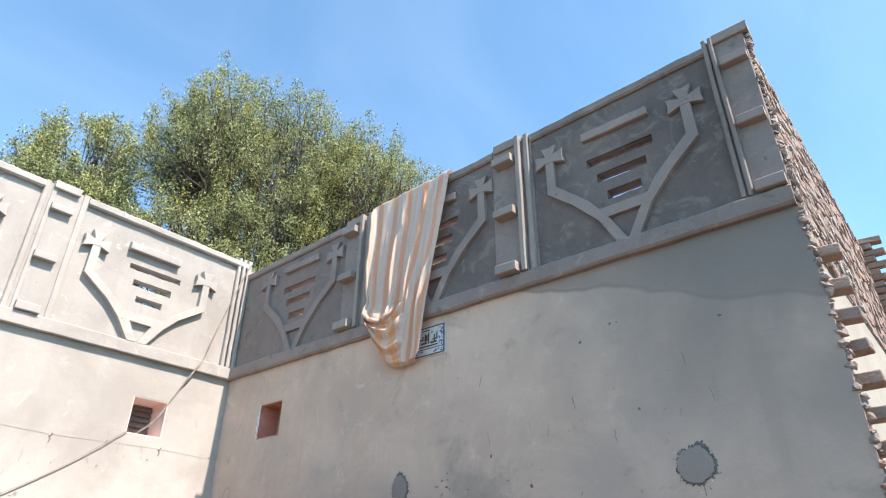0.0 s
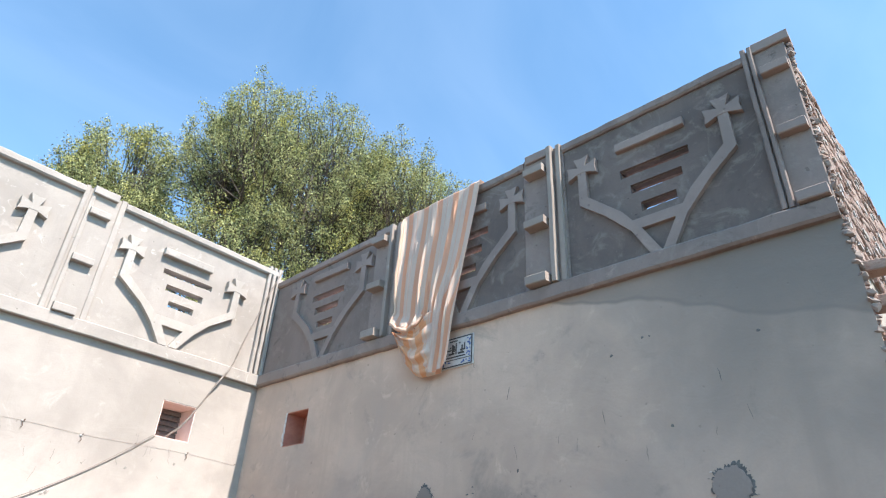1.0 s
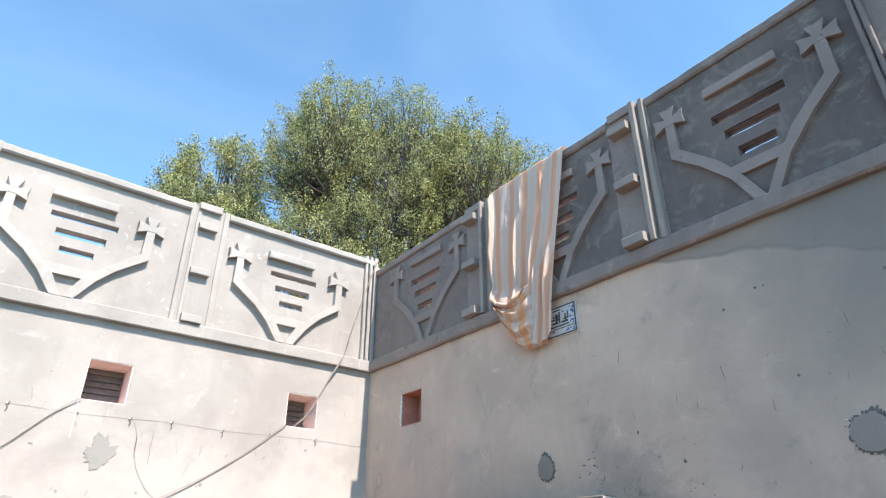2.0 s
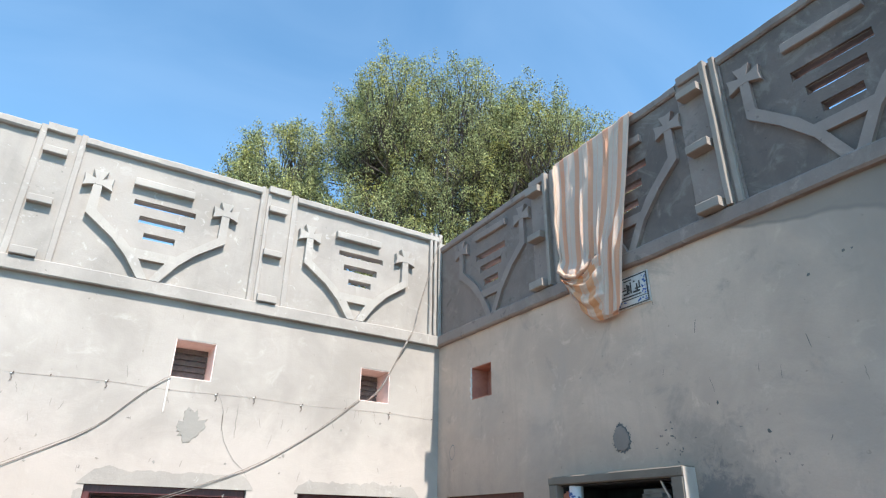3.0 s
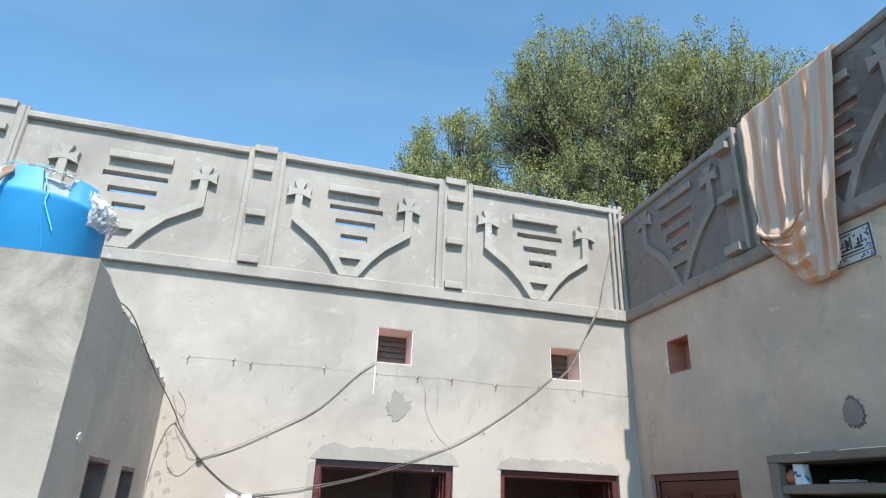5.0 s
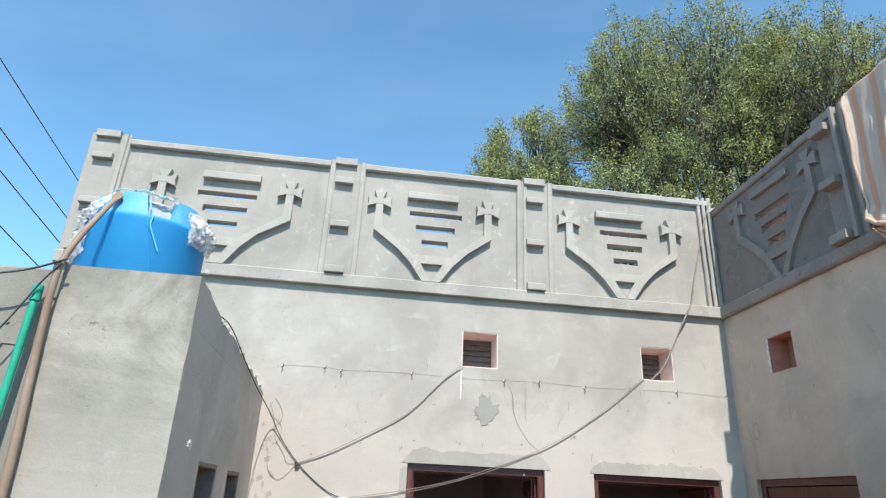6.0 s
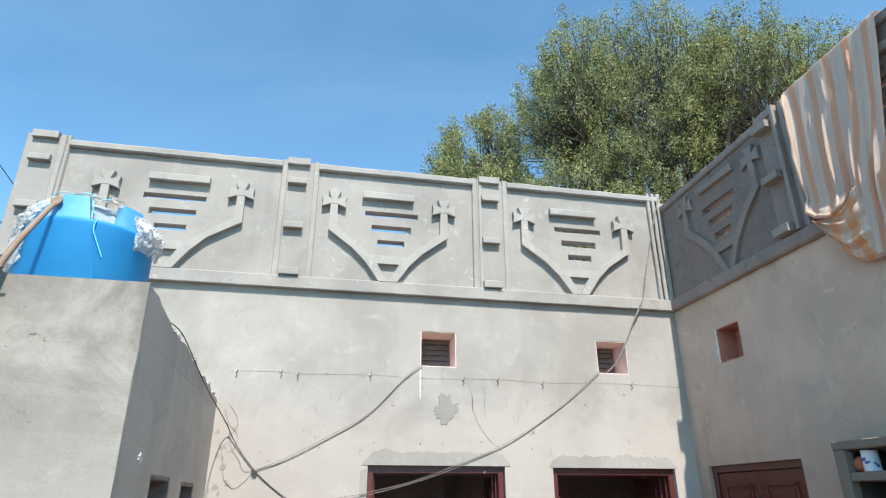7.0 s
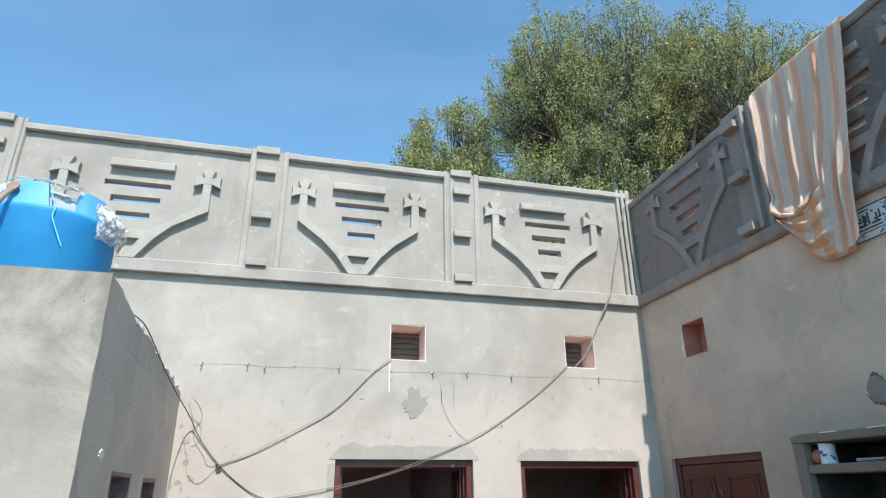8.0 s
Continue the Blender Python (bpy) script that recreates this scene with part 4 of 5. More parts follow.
# water tank
TX, TY, TZ, TR = -5.075, -2.17, 2.79, 0.336
tank = thing("water_tank", "bright blue plastic water tank wrapped in torn polythene", "water tank", at=(TX, TY, TZ))
O3 = (0, 0, 0)
part("body", lathe([(TR - 0.03, 0), (TR, 0.03), (TR, 0.385), (TR + 0.006, 0.40), (TR, 0.415), (TR - 0.03, 0.417)], O3, 56), M_TANK, tank, "bright blue ribbed plastic body", True)
part("shoulder", lathe([(TR - 0.028, 0.41), (TR - 0.075, 0.455), (TR - 0.10, 0.53), (TR - 0.14, 0.535), (0.12, 0.545)], O3, 56), M_LID, tank, "dusty pale shoulder", True)
for k in range(6):
    a0 = radians(k * 60 + 28)
    bm = bmesh.new()
    prof = [(TR - 0.002, 0.413), (TR - 0.035, 0.555), (TR - 0.10, 0.565), (TR - 0.11, 0.425)]
    secs = []
    for j in range(7):
        f = j / 6
        w = (f - 0.5)
        sec = []
        for r_, z_ in prof:
            squeeze = 1.0 - (0.30 if z_ > 0.5 else 0.0)
            a = a0 + w * radians(36) * squeeze
            sec.append(bm.verts.new((r_ * math.cos(a), r_ * math.sin(a), z_)))
        secs.append(sec)
    for p, q in zip(secs, secs[1:]):
        for i in range(4):
            bm.faces.new((p[i], p[(i + 1) % 4], q[(i + 1) % 4], q[i]))
    bm.faces.new(secs[0]), bm.faces.new(secs[-1])
    part("lug", bm, M_TANKTOP, tank)
part("lid", lathe([(0.17, 0.53), (0.175, 0.555), (0.15, 0.575), (0.03, 0.58)], O3, 32), M_LID, tank, "dusty screw lid", True)


def film_wrap(a0, a1, z0, z1, lift, seed):
    """A crumpled piece of thin film clinging round the tank's rim."""
    bm = bmesh.new()
    na, nz, g = 64, 40, []
    for i in range(na + 1):
        row = []
        for j in range(nz + 1):
            f, h = i / na, j / nz
            a = radians(a0 + (a1 - a0) * f)
            z = z0 + (z1 - z0) * h + 0.03 * noise.noise(Vector((f * 6, h * 2, seed)))
            rim = TR if z < 0.42 else TR - 0.55 * (z - 0.42)
            q = Vector((f * 7, h * 5, seed * 3.1))
            puff = math.sin(math.pi * f) ** 0.6 * math.sin(math.pi * min(1, h * 1.1)) ** 0.6
            r = rim + 0.008 + lift * puff * (0.65 + 0.7 * noise.noise(q)) + 0.022 * abs(noise.noise(q * 2.7)) + 0.014 * abs(noise.noise(q * 6)) + 0.006 * noise.noise(q * 13)
            row.append(bm.verts.new((r * math.cos(a), r * math.sin(a), z)))
        g.append(row)
    for i in range(na):
        for j in range(nz):
            if noise.noise(Vector((i * 0.14, j * 0.17, seed * 5))) < 0.30:
                bm.faces.new((g[i][j], g[i + 1][j], g[i + 1][j + 1], g[i][j + 1]))
    return bm


for a0, a1, z0, z1, lift, seed in ((-34, 10, 0.31, 0.55, 0.075, 1), (-30, 4, 0.38, 0.57, 0.04, 7), (186, 232, 0.16, 0.50, 0.03, 3), (196, 240, 0.38, 0.57, 0.035, 4), (262, 318, 0.545, 0.585, 0.008, 5)):
    part("film_wrap", film_wrap(a0, a1, z0, z1, lift, seed), M_POLY, tank, "torn clear polythene", True)
part("string", tube([(0.06, -0.25, 0.575), (0.10, -0.335, 0.455), (0.13, -0.322, 0.42), (0.115, -0.329, 0.36), (0.145, -0.316, 0.29), (0.18, -0.298, 0.21)], 0.0035, 5), M_ROPE, tank, "loose cyan string")
part("string", tube([(0.11, -0.331, 0.37), (0.125, -0.326, 0.25), (0.155, -0.313, 0.13), (0.16, -0.311, 0.07)], 0.002, 5), M_TANK, tank, "loose blue string")
part("string", tube([(-0.16, -0.24, 0.565), (-0.09, -0.28, 0.585), (-0.02, -0.25, 0.575), (0.03, -0.285, 0.59), (0.09, -0.25, 0.56), (0.15, -0.25, 0.57)], 0.0028, 5), M_ROPE, tank, "loose cyan string")
part("outlet_ring", lathe([(0.028, 0.0), (0.032, 0.012), (0.02, 0.014)], O3, 16), M_HOSE, tank).matrix_local = pose(-0.085, -0.32, 0.50, 70, 0, -14)

hose = tagged(mesh_ob("water_hose", tube([(-5.155, -2.47, 3.29), (-5.165, -2.525, 3.255), (-5.185, -2.60, 3.12), (-5.212, -2.67, 2.98), (-5.245, -2.715, 2.82), (-5.256, -2.71, 2.68), (-5.246, -2.70, 2.40), (-5.235, -2.70, 2.2), (-5.213, -2.70, 1.9), (-5.20, -2.70, 1.2), (-5.20, -2.70, 0.0)], 0.0125, 10, taper=1.9), M_HOSE, True),
              "brown plastic hose running down from the tank", "hose")
pipe = thing("drain_pipe", "bright green plastic pipe standing against the wall", "pipe", at=(-5.335, -2.70, 0))
sub("tube", tube([(-5.345, -2.69, 0), (-5.34, -2.69, 1.5), (-5.325, -2.69, 2.66)], 0.0185, 14), M_GREEN, pipe, smooth=True)
sub("collar", lathe([(0.019, 2.61), (0.0245, 2.612), (0.0245, 2.68), (0.022, 2.69), (0.017, 2.69), (0.017, 2.62)], (-5.3245, -2.69, 0), 18), M_GREEN, pipe)

# ---- cables ----


def cable(name, pts, r, mat, label, cat="cable"):
    return tagged(mesh_ob(name, tube(pts, r, 6, smooth=3), mat, True), label, cat)


cable("service_cable", [(-5.204, -2.74, 2.823), (-5.35, -2.72, 2.765), (-5.50, -2.73, 2.72), (-6.2, -2.75, 2.60), (-7.4, -2.75, 2.52)], 0.0055, M_BLACK, "black cable sagging along the outhouse top")
cable("service_cable", [(-5.23, -2.735, 2.80), (-5.30, -2.73, 2.70), (-5.36, -2.72, 2.58), (-5.44, -2.72, 2.42), (-5.6, -2.72, 2.25), (-6.0, -2.72, 2.1)], 0.0048, M_BLACK, "black cable sagging down the plastered wall")
for off in (0.0, 0.021):
    cable("power_cable", [(-2.76, -0.009 - off * 0.3, 2.985 + off), (-2.82, -0.009 - off * 0.3, 2.955 + off), (-3.0, -0.009 - off * 0.3, 2.80), (-3.24, -0.009 - off * 0.3, 2.52 + off * 0.5), (-3.586, -0.009 - off * 0.3, 2.325 + off), (-3.965, -0.009 - off * 0.3, 2.12 + off), (-4.20, -0.009 - off * 0.3, 2.05)], 0.0026, M_CABLE, "twin grey cable slung across the wall")
    cable("power_cable", [(-0.925, 0.08, 3.02), (-0.934, -0.009 - off * 0.3, 2.999 + off), (-1.0, -0.009 - off * 0.3, 2.955 + off), (-1.163, -0.009 - off * 0.3, 2.81 + off), (-1.517, -0.009 - off * 0.3, 2.55 + off * 0.4), (-1.963, -0.009 - off * 0.3, 2.27 + off), (-2.5, -0.009 - off * 0.3, 2.06 + off), (-2.82, -0.009 - off * 0.3, 1.955 + off * 0.6), (-3.2, -0.009 - off * 0.3, 1.86 + off), (-3.55, -0.009 - off * 0.3, 1.80 + off), (-3.80, -0.009 - off * 0.3, 1.78)], 0.0026, M_CABLE, "twin grey cable slung across the doorways")
    cable("power_cable", [(-0.80, 0.12, 3.03), (-0.70, 0.03, 3.13 + off), (-0.612, -0.012, 3.335), (-0.53, -0.009, 3.50), (-0.475, -0.065, 3.63 + off), (-0.36, -0.065, 3.85), (-0.29, -0.009, 4.08 + off), (-0.2, -0.009, 4.40), (-0.12, -0.06, 4.75 + off), (-0.06, -0.07, 4.95), (0.0, -0.06, 5.10), (0.08, 0.1, 5.12)], 0.006, M_CABLE, "thin grey cable climbing the wall corner")
cable("power_cable", [(-4.69, -2.0, 2.82), (-4.60, -1.9, 2.80), (-4.568, -1.75, 2.765), (-4.565, -1.35, 2.70), (-4.563, -0.8, 2.63), (-4.55, -0.39, 2.57), (-4.47, -0.06, 2.44), (-4.38, -0.014, 2.26), (-4.20, -0.014, 2.05), (-4.05, -0.006, 1.92), (-3.9, -0.012, 1.82), (-3.78, -0.012, 1.78), (-3.5, -0.012, 1.76)], 0.004, M_BLACK, "black cable dropping from the outhouse roof")
for pts in ([(-4.50, -0.006, 2.55), (-4.44, -0.006, 2.40), (-4.43, -0.006, 2.25), (-4.32, -0.006, 2.12), (-4.30, -0.006, 2.04), (-4.20, -0.006, 2.05)],
            [(-4.52, -0.006, 2.30), (-4.46, -0.006, 2.12), (-4.45, -0.006, 1.98), (-4.36, -0.006, 1.90), (-4.30, -0.006, 1.93), (-4.20, -0.006, 2.05)],
            [(-4.50, -0.006, 2.46), (-4.36, -0.006, 2.36), (-4.38, -0.006, 2.22), (-4.44, -0.006, 2.2)],
            [(-4.47, -0.006, 2.60), (-4.40, -0.006, 2.52), (-4.37, -0.006, 2.42), (-4.42, -0.006, 2.36)]):
    cable("loose_wire", pts, 0.0017, M_WIRE, "thin tangled wire hanging on the wall", "wire")
bm = bmesh.new()
for k in range(5):
    bmesh.ops.create_icosphere(bm, subdivisions=1, radius=0.013, matrix=Matrix.Translation((-4.20 + random.uniform(-0.02, 0.02), -0.025, 2.045 + random.uniform(-0.02, 0.02))))
tagged(mesh_ob("cable_knot", bm, M_BLACK), "lump of black tape round the cable joint", "tape")

jbox = thing("junction_box", "small white plastic junction box on the wall", "junction box", at=(-3.835, 0, 1.715))
for x0, x1, h_ in ((-0.105, -0.013, 0.07), (0.014, 0.105, 0.078)):
    bm = bmesh.new()
    box(bm, (x0, -0.04, -0.07), (x1, 0.0, h_ - 0.004), 0.005)
    body = part("body", bm, M_TIN, jbox)
    bm = bmesh.new()
    box(bm, (x0 + 0.006, -0.046, -0.062), (x1 - 0.006, -0.038, h_ - 0.012), 0.003)
    part("lid", bm, M_TIN, body)

line = thing("clothes_line", "thin wire strung along the wall on nails", "wire", at=(0, 0, 2.9))
xs = [-4.436, -4.05, -3.9, -3.65, -3.24, -2.76, -2.35, -2.008, -1.55, -1.1, -0.6, -0.09]
sub("strand", tube([(x, -0.003, 2.90 + 0.012 * math.sin(i * 2.1) - 0.006) for i, x in enumerate(xs)], 0.0009, 4, smooth=1), M_WIRE, line)
for i, x in enumerate(xs):
    z = 2.90 + 0.012 * math.sin(i * 2.1) - 0.006
    sub("nail", tube([(x, 0.0, z + 0.004), (x + 0.004, -0.016, z + 0.008)], 0.0035, 5), M_RUST, line)
    if i % 2 == 0 or i in (1, 7):
        sub("twist", tube([(x, -0.007, z), (x - 0.012, -0.008, z - 0.02), (x + 0.006, -0.007, z - 0.04), (x - 0.012, -0.006, z - 0.06)], 0.0025, 4), M_RUST, line)
        sub("clip", blot(north, -x + 0.012, z - 0.004, 0.008, 0.004, -0.006, i, 0.4, 8, thick=0.005), M_WHITE, line)

# overhead lines far behind the house
for (x0, y0, x1, y1, z) in ((-9.29, 2.0, -9.68, 6.0, 7.43), (-8.97, 2.0, -9.32, 5.33, 6.31), (-8.79, 2.0, -9.11, 4.9, 5.67), (-8.56, 2.0, -8.74, 3.43, 4.88)):
    k = (x1 - x0) / (y1 - y0)
    cable("overhead_line", [(x0 + k * (y - 2.0), y, z + 0.0009 * (y - 8) ** 2 - 0.02) for y in (-12, -4, 2, 5, 8, 16, 26)], 0.0085, M_BLACK, "black overhead electric line against the sky", "electric line")

pole = thing("utility_pole", "weathered wooden pole carrying the overhead lines", "pole", at=(-11.54, 26, 0))
part("shaft", tube([(0, 0, 0), (0, 0, 4), (0, 0, 8.2)], 0.13, 12, taper=0.7, smooth=0), M_BARK, pole, smooth=True)
for z in (7.70, 6.58, 5.94, 5.15):
    part("insulator", lathe([(0.02, -0.06), (0.05, -0.05), (0.035, 0.0), (0.05, 0.03), (0.02, 0.05)], (0, -0.13, z), 10), M_TIN, pole, "white glazed insulator")

# ---- striped sheet over the parapet ----
sheet = thing("draped_sheet", "grey and orange striped cotton sheet hung over the parapet", "sheet", at=(0, -2.55, 5.0))


def soft(a, b, x):
    x = min(1, max(0, (x - a) / (b - a)))
    return x * x * (3 - 2 * x)


def cloth_mesh(fn, nu, nv, mats, split):
    me = bpy.data.meshes.new("cloth")
    vs, uvs = [], []
    for j in range(nv + 1):
        for i in range(nu + 1):
            p, q = fn(i / nu, j / nv)
            vs.append(p), uvs.append(q)
    fs = [(j * (nu + 1) + i, j * (nu + 1) + i + 1, (j + 1) * (nu + 1) + i + 1, (j + 1) * (nu + 1) + i) for j in range(nv) for i in range(nu)]
    me.from_pydata([Vector(v) - Vector((0, -2.55, 5.0)) for v in vs], [], fs)
    uvl = me.uv_layers.new(name="UVMap")
    for lp in me.loops:
        uvl.data[lp.index].uv = uvs[lp.vertex_index]
    me.polygons.foreach_set("use_smooth", [True] * len(me.polygons))
    for m in mats:
        me.materials.append(m)
    if split:
        me.polygons.foreach_set("material_index", [1 if (k % nu) / nu > split + 0.05 * math.sin(k // nu * 0.4) else 0 for k in range(len(fs))])
    return me


# across, lean, start and end of the drop, height
CREASES = [(0.36, 0.08, 0.26, 0.80, 0.022), (0.50, 0.06, 0.50, 0.78, 0.022), (0.62, 0.0, 0.42, 0.72, 0.012), (0.42, 0.05, 0.10, 0.24, 0.008),
           (0.70, 0.05, 0.06, 0.20, 0.010), (0.84, 0.04, 0.05, 0.20, 0.009), (0.22, 0.04, 0.22, 0.32, 0.006), (0.78, 0.02, 0.5, 0.9, 0.014),
           (0.92, 0.02, 0.30, 0.5, 0.007), (0.68, 0.03, 0.6, 0.95, 0.016), (0.88, 0.0, 0.55, 0.95, 0.014)]


HEM = [(0.0, 3.84), (0.10, 3.775), (0.22, 3.735), (0.34, 3.73), (0.43, 3.76), (0.50, 3.83), (0.55, 3.90), (0.66, 3.39), (0.74, 3.34), (0.86, 3.35), (1.0, 3.39)]


def along(table, x):
    for (a, p), (b, q) in zip(table, table[1:]):
        if x <= b:
            return p + (q - p) * soft(a, b, x)
    return table[-1][1]


def hang(s_, t_):
    """Main fall of the sheet: over the coping, then down to its hem, longer on one side."""
    uL, uR = 2.135, 3.07
    over = 0.2
    u = uL + (uR - uL) * s_
    edge_z = 4.992 + 0.026 * (u - 2.0)
    if t_ < over:
        k = t_ / over
        if k < 0.5:
            d, z = 0.135, 4.55 + (edge_z - 4.55) * k * 2
        else:
            d, z = 0.135 - (0.135 + 0.046) * (k - 0.5) * 2, edge_z + 0.006 + 0.005 * math.sin(s_ * 31)
        return east(u, d, z), (s_, t_)
    k = (t_ - over) / (1 - over)
    bot = along(HEM, s_)
    z = edge_z + (bot - edge_z) * k
    fall = (edge_z - z) / 1.62
    right = uR - 0.275 * fall + 0.008 * math.sin(fall * 7)
    left = uL + 0.02 * fall + 0.010 * math.sin(fall * 9)
    u = left + (right - left) * s_
    grow = soft(0.0, 0.4, fall)
    low = soft(0.35, 0.8, fall) * soft(0.50, 0.66, s_)
    fold = 0.004 * math.sin(s_ * 25 + 1.2 * fall) + 0.002 * math.sin(s_ * 61 + 3 * fall) * grow
    fold += 0.009 * noise.noise(Vector((s_ * 6, fall * 1.6, 4.0))) + 0.003 * noise.noise(Vector((s_ * 24, fall * 4, 2.0)))
    fold += (0.012 * math.sin(s_ * 44 + 2 + 3 * s_ * fall) + 0.008 * math.sin(s_ * 27 - 2 * fall)) * low
    d = -0.056 - 0.022 * grow + fold - 0.022 * low
    # the short side bellies out to a rolled hem
    if s_ < 0.60:
        short = soft(0.54, 0.42, s_)
        d -= short * (0.045 * soft(0.86, 0.965, k) - 0.020 * soft(0.97, 1.0, k)) + 0.010 * short * math.sin(s_ * 38) * soft(0.85, 1.0, k)
    # narrow creases standing out from the flat cloth
    for cs, lean, f0, f1, hh in CREASES:
        if f0 < fall < f1:
            x = (s_ - cs - lean * (fall - f0)) / 0.012
            d -= 1.4 * hh * math.exp(-x * x) * math.sin(math.pi * (fall - f0) / (f1 - f0)) ** 0.6
    # selvedges turned a little outwards
    d -= 0.034 * soft(0.06, 0.0, s_) * soft(0.0, 0.08, fall) * soft(0.62, 0.40, fall) + 0.010 * soft(0.965, 1.0, s_)
    u += 0.006 * noise.noise(Vector((s_ * 5, fall * 5, 9)))
    across = s_ + 0.5 * max(0.0, s_ - 0.56) * soft(0.45, 0.75, fall)
    return east(u, min(d, -0.058 if z < 3.9 else -0.034), z), (across, t_)


def swag(s_, t_):
    """The tucked-up end that sags in a bag below the short hem and runs in behind the long side."""
    top = 3.775 + 0.16 * soft(0.45, 0.85, s_)
    bot = 3.33 + 0.43 * max(0.0, 1 - s_ / 0.72) ** 2.6 + 0.03 * max(0.0, s_ - 0.72)
    z = top + (bot - top) * t_
    u = 2.185 + 0.03 * t_ * (1 - s_) + 0.52 * s_
    front = soft(1.0, 0.72, s_)
    # folds that hang from both upper corners and sag between them
    ph = t_ * 3.6 + 1.9 * (s_ - 0.72) ** 2 + 0.30 * noise.noise(Vector((s_ * 2.2, t_ * 1.6, 2)))
    ridge = (0.5 - 0.5 * math.cos(ph * math.tau)) ** 1.4
    fine = 0.5 - 0.5 * math.cos(ph * math.tau * 2.3 + 5 * s_)
    belly = math.sin(math.pi * min(1.0, 0.04 + t_ * 0.95)) ** 0.6
    d = -0.050 - front * (0.062 * belly + (0.034 * ridge + 0.010 * fine) * soft(0.0, 0.12, t_) * soft(1.0, 0.9, t_))
    d -= 0.005 * noise.noise(Vector((s_ * 12, t_ * 10, 1)))
    return east(u, min(d, -0.058 if z > 3.66 else -0.012), z), (0.75 * s_ + 0.10 * math.sin(t_ * 3) * (1 - s_), t_)


for nm, fn, nu, nv in (("hanging_fall", hang, 150, 130), ("tucked_swag", swag, 90, 90)):
    ob = new(nm, cloth_mesh(fn, nu, nv, (M_LINING, M_CLOTH) if fn is swag else (M_CLOTH,), 0.72 if fn is swag else 0))
    ob.parent = sheet
# the short hem and its selvedge are turned over into a soft roll
hem = [hang(0.50 * i / 24, 0.985)[0] + Vector((-0.012 - 0.004 * math.sin(i * 1.3), 0, 0.004 * math.sin(i * 0.9))) for i in range(25)]
sub("rolled_hem", tube(hem, 0.017, 8), M_LINING, sheet, "", True)
selvedge = [hang(0.004, 0.22 + 0.76 * i / 24)[0] + Vector((-0.006, 0.004 * math.sin(i * 1.1), 0)) for i in range(25)]
sub("turned_selvedge", tube(selvedge, 0.012, 8), M_LINING, sheet, "", True)

# ---- marks, repairs and cracks on the walls ----


def ragged_band(wall, u0, u1, v0, v1, seed, side_drop=None):
    pts = [(u0, v0)]
    n = 40
    pts += [(u1, v0)]
    for i in range(n + 1):
        u = u1 + (u0 - u1) * i / n
        near = min(u - u0, u1 - u) if u1 - u0 > 0.5 else 1.0
        pts.append((u, v1 - (v1 - v0) * 0.9 * max(0.0, 1 - near / 0.10) ** 1.5 + 0.035 * noise.noise(Vector((u * 6, seed, 0))) + 0.022 * noise.noise(Vector((u * 21, seed, 3)))))
    bm = bmesh.new()
    f, b = [bm.verts.new(wall(pu, -0.005, pv)) for pu, pv in pts], [bm.verts.new(wall(pu, 0.001, pv)) for pu, pv in pts]
    bm.faces.new(f)
    for k in range(len(pts)):
        j = (k + 1) % len(pts)
        bm.faces.new((f[k], f[j], b[j], b[k]))
    return bm


part("lintel_repair", ragged_band(north, 1.92, 3.29, 2.104, 2.222, 1), M_LINTEL, wall_n, "grey cement band over the doorway")
part("lintel_repair", ragged_band(north, 0.225, 1.535, 2.096, 2.205, 5), M_LINTEL, wall_n, "grey cement band over the doorway")
part("jamb_repair", ragged_band(north, 3.236, 3.30, 0.0, 2.055, 9), M_LINTEL, wall_n, "grey cement strip beside the doorway")
part("repair_patch", blot(north, 2.53, 2.605, 0.125, 0.135, -0.001, 12, 0.5, 44), M_PATCH, wall_n, "ragged grey cement repair")
part("white_seam", prism(north, [(2.768, 2.985), (2.782, 2.985), (2.778, 2.69), (2.771, 2.69)], -0.006, 0.001), M_WHITE, wall_n, "white filler seam")


def mark(wall, pts, r, parent, mat=M_CRACK):
    """A thin crack or scrape, a few millimetres wide and proud by next to nothing."""
    bm = bmesh.new()
    vs = []
    for i, (a, b) in enumerate(pts):
        pa, pb = pts[max(0, i - 1)], pts[min(len(pts) - 1, i + 1)]
        t = Vector((pb[0] - pa[0], pb[1] - pa[1])).normalized()
        w = r * (0.35 if i in (0, len(pts) - 1) else random.uniform(0.7, 1.2))
        vs.append([bm.verts.new(wall(a - t.y * w, -0.0025, b + t.x * w)), bm.verts.new(wall(a + t.y * w, -0.0025, b - t.x * w))])
    for p, q in zip(vs, vs[1:]):
        bm.faces.new((p[0], p[1], q[1], q[0]))
    return part("crack", bm, mat, parent)


def crooked(u, v, du, dv, n=6, amp=0.012):
    return [(u + du * i / n + random.uniform(-amp, amp), v + dv * i / n + random.uniform(-amp, amp) * 0.5) for i in range(n + 1)]


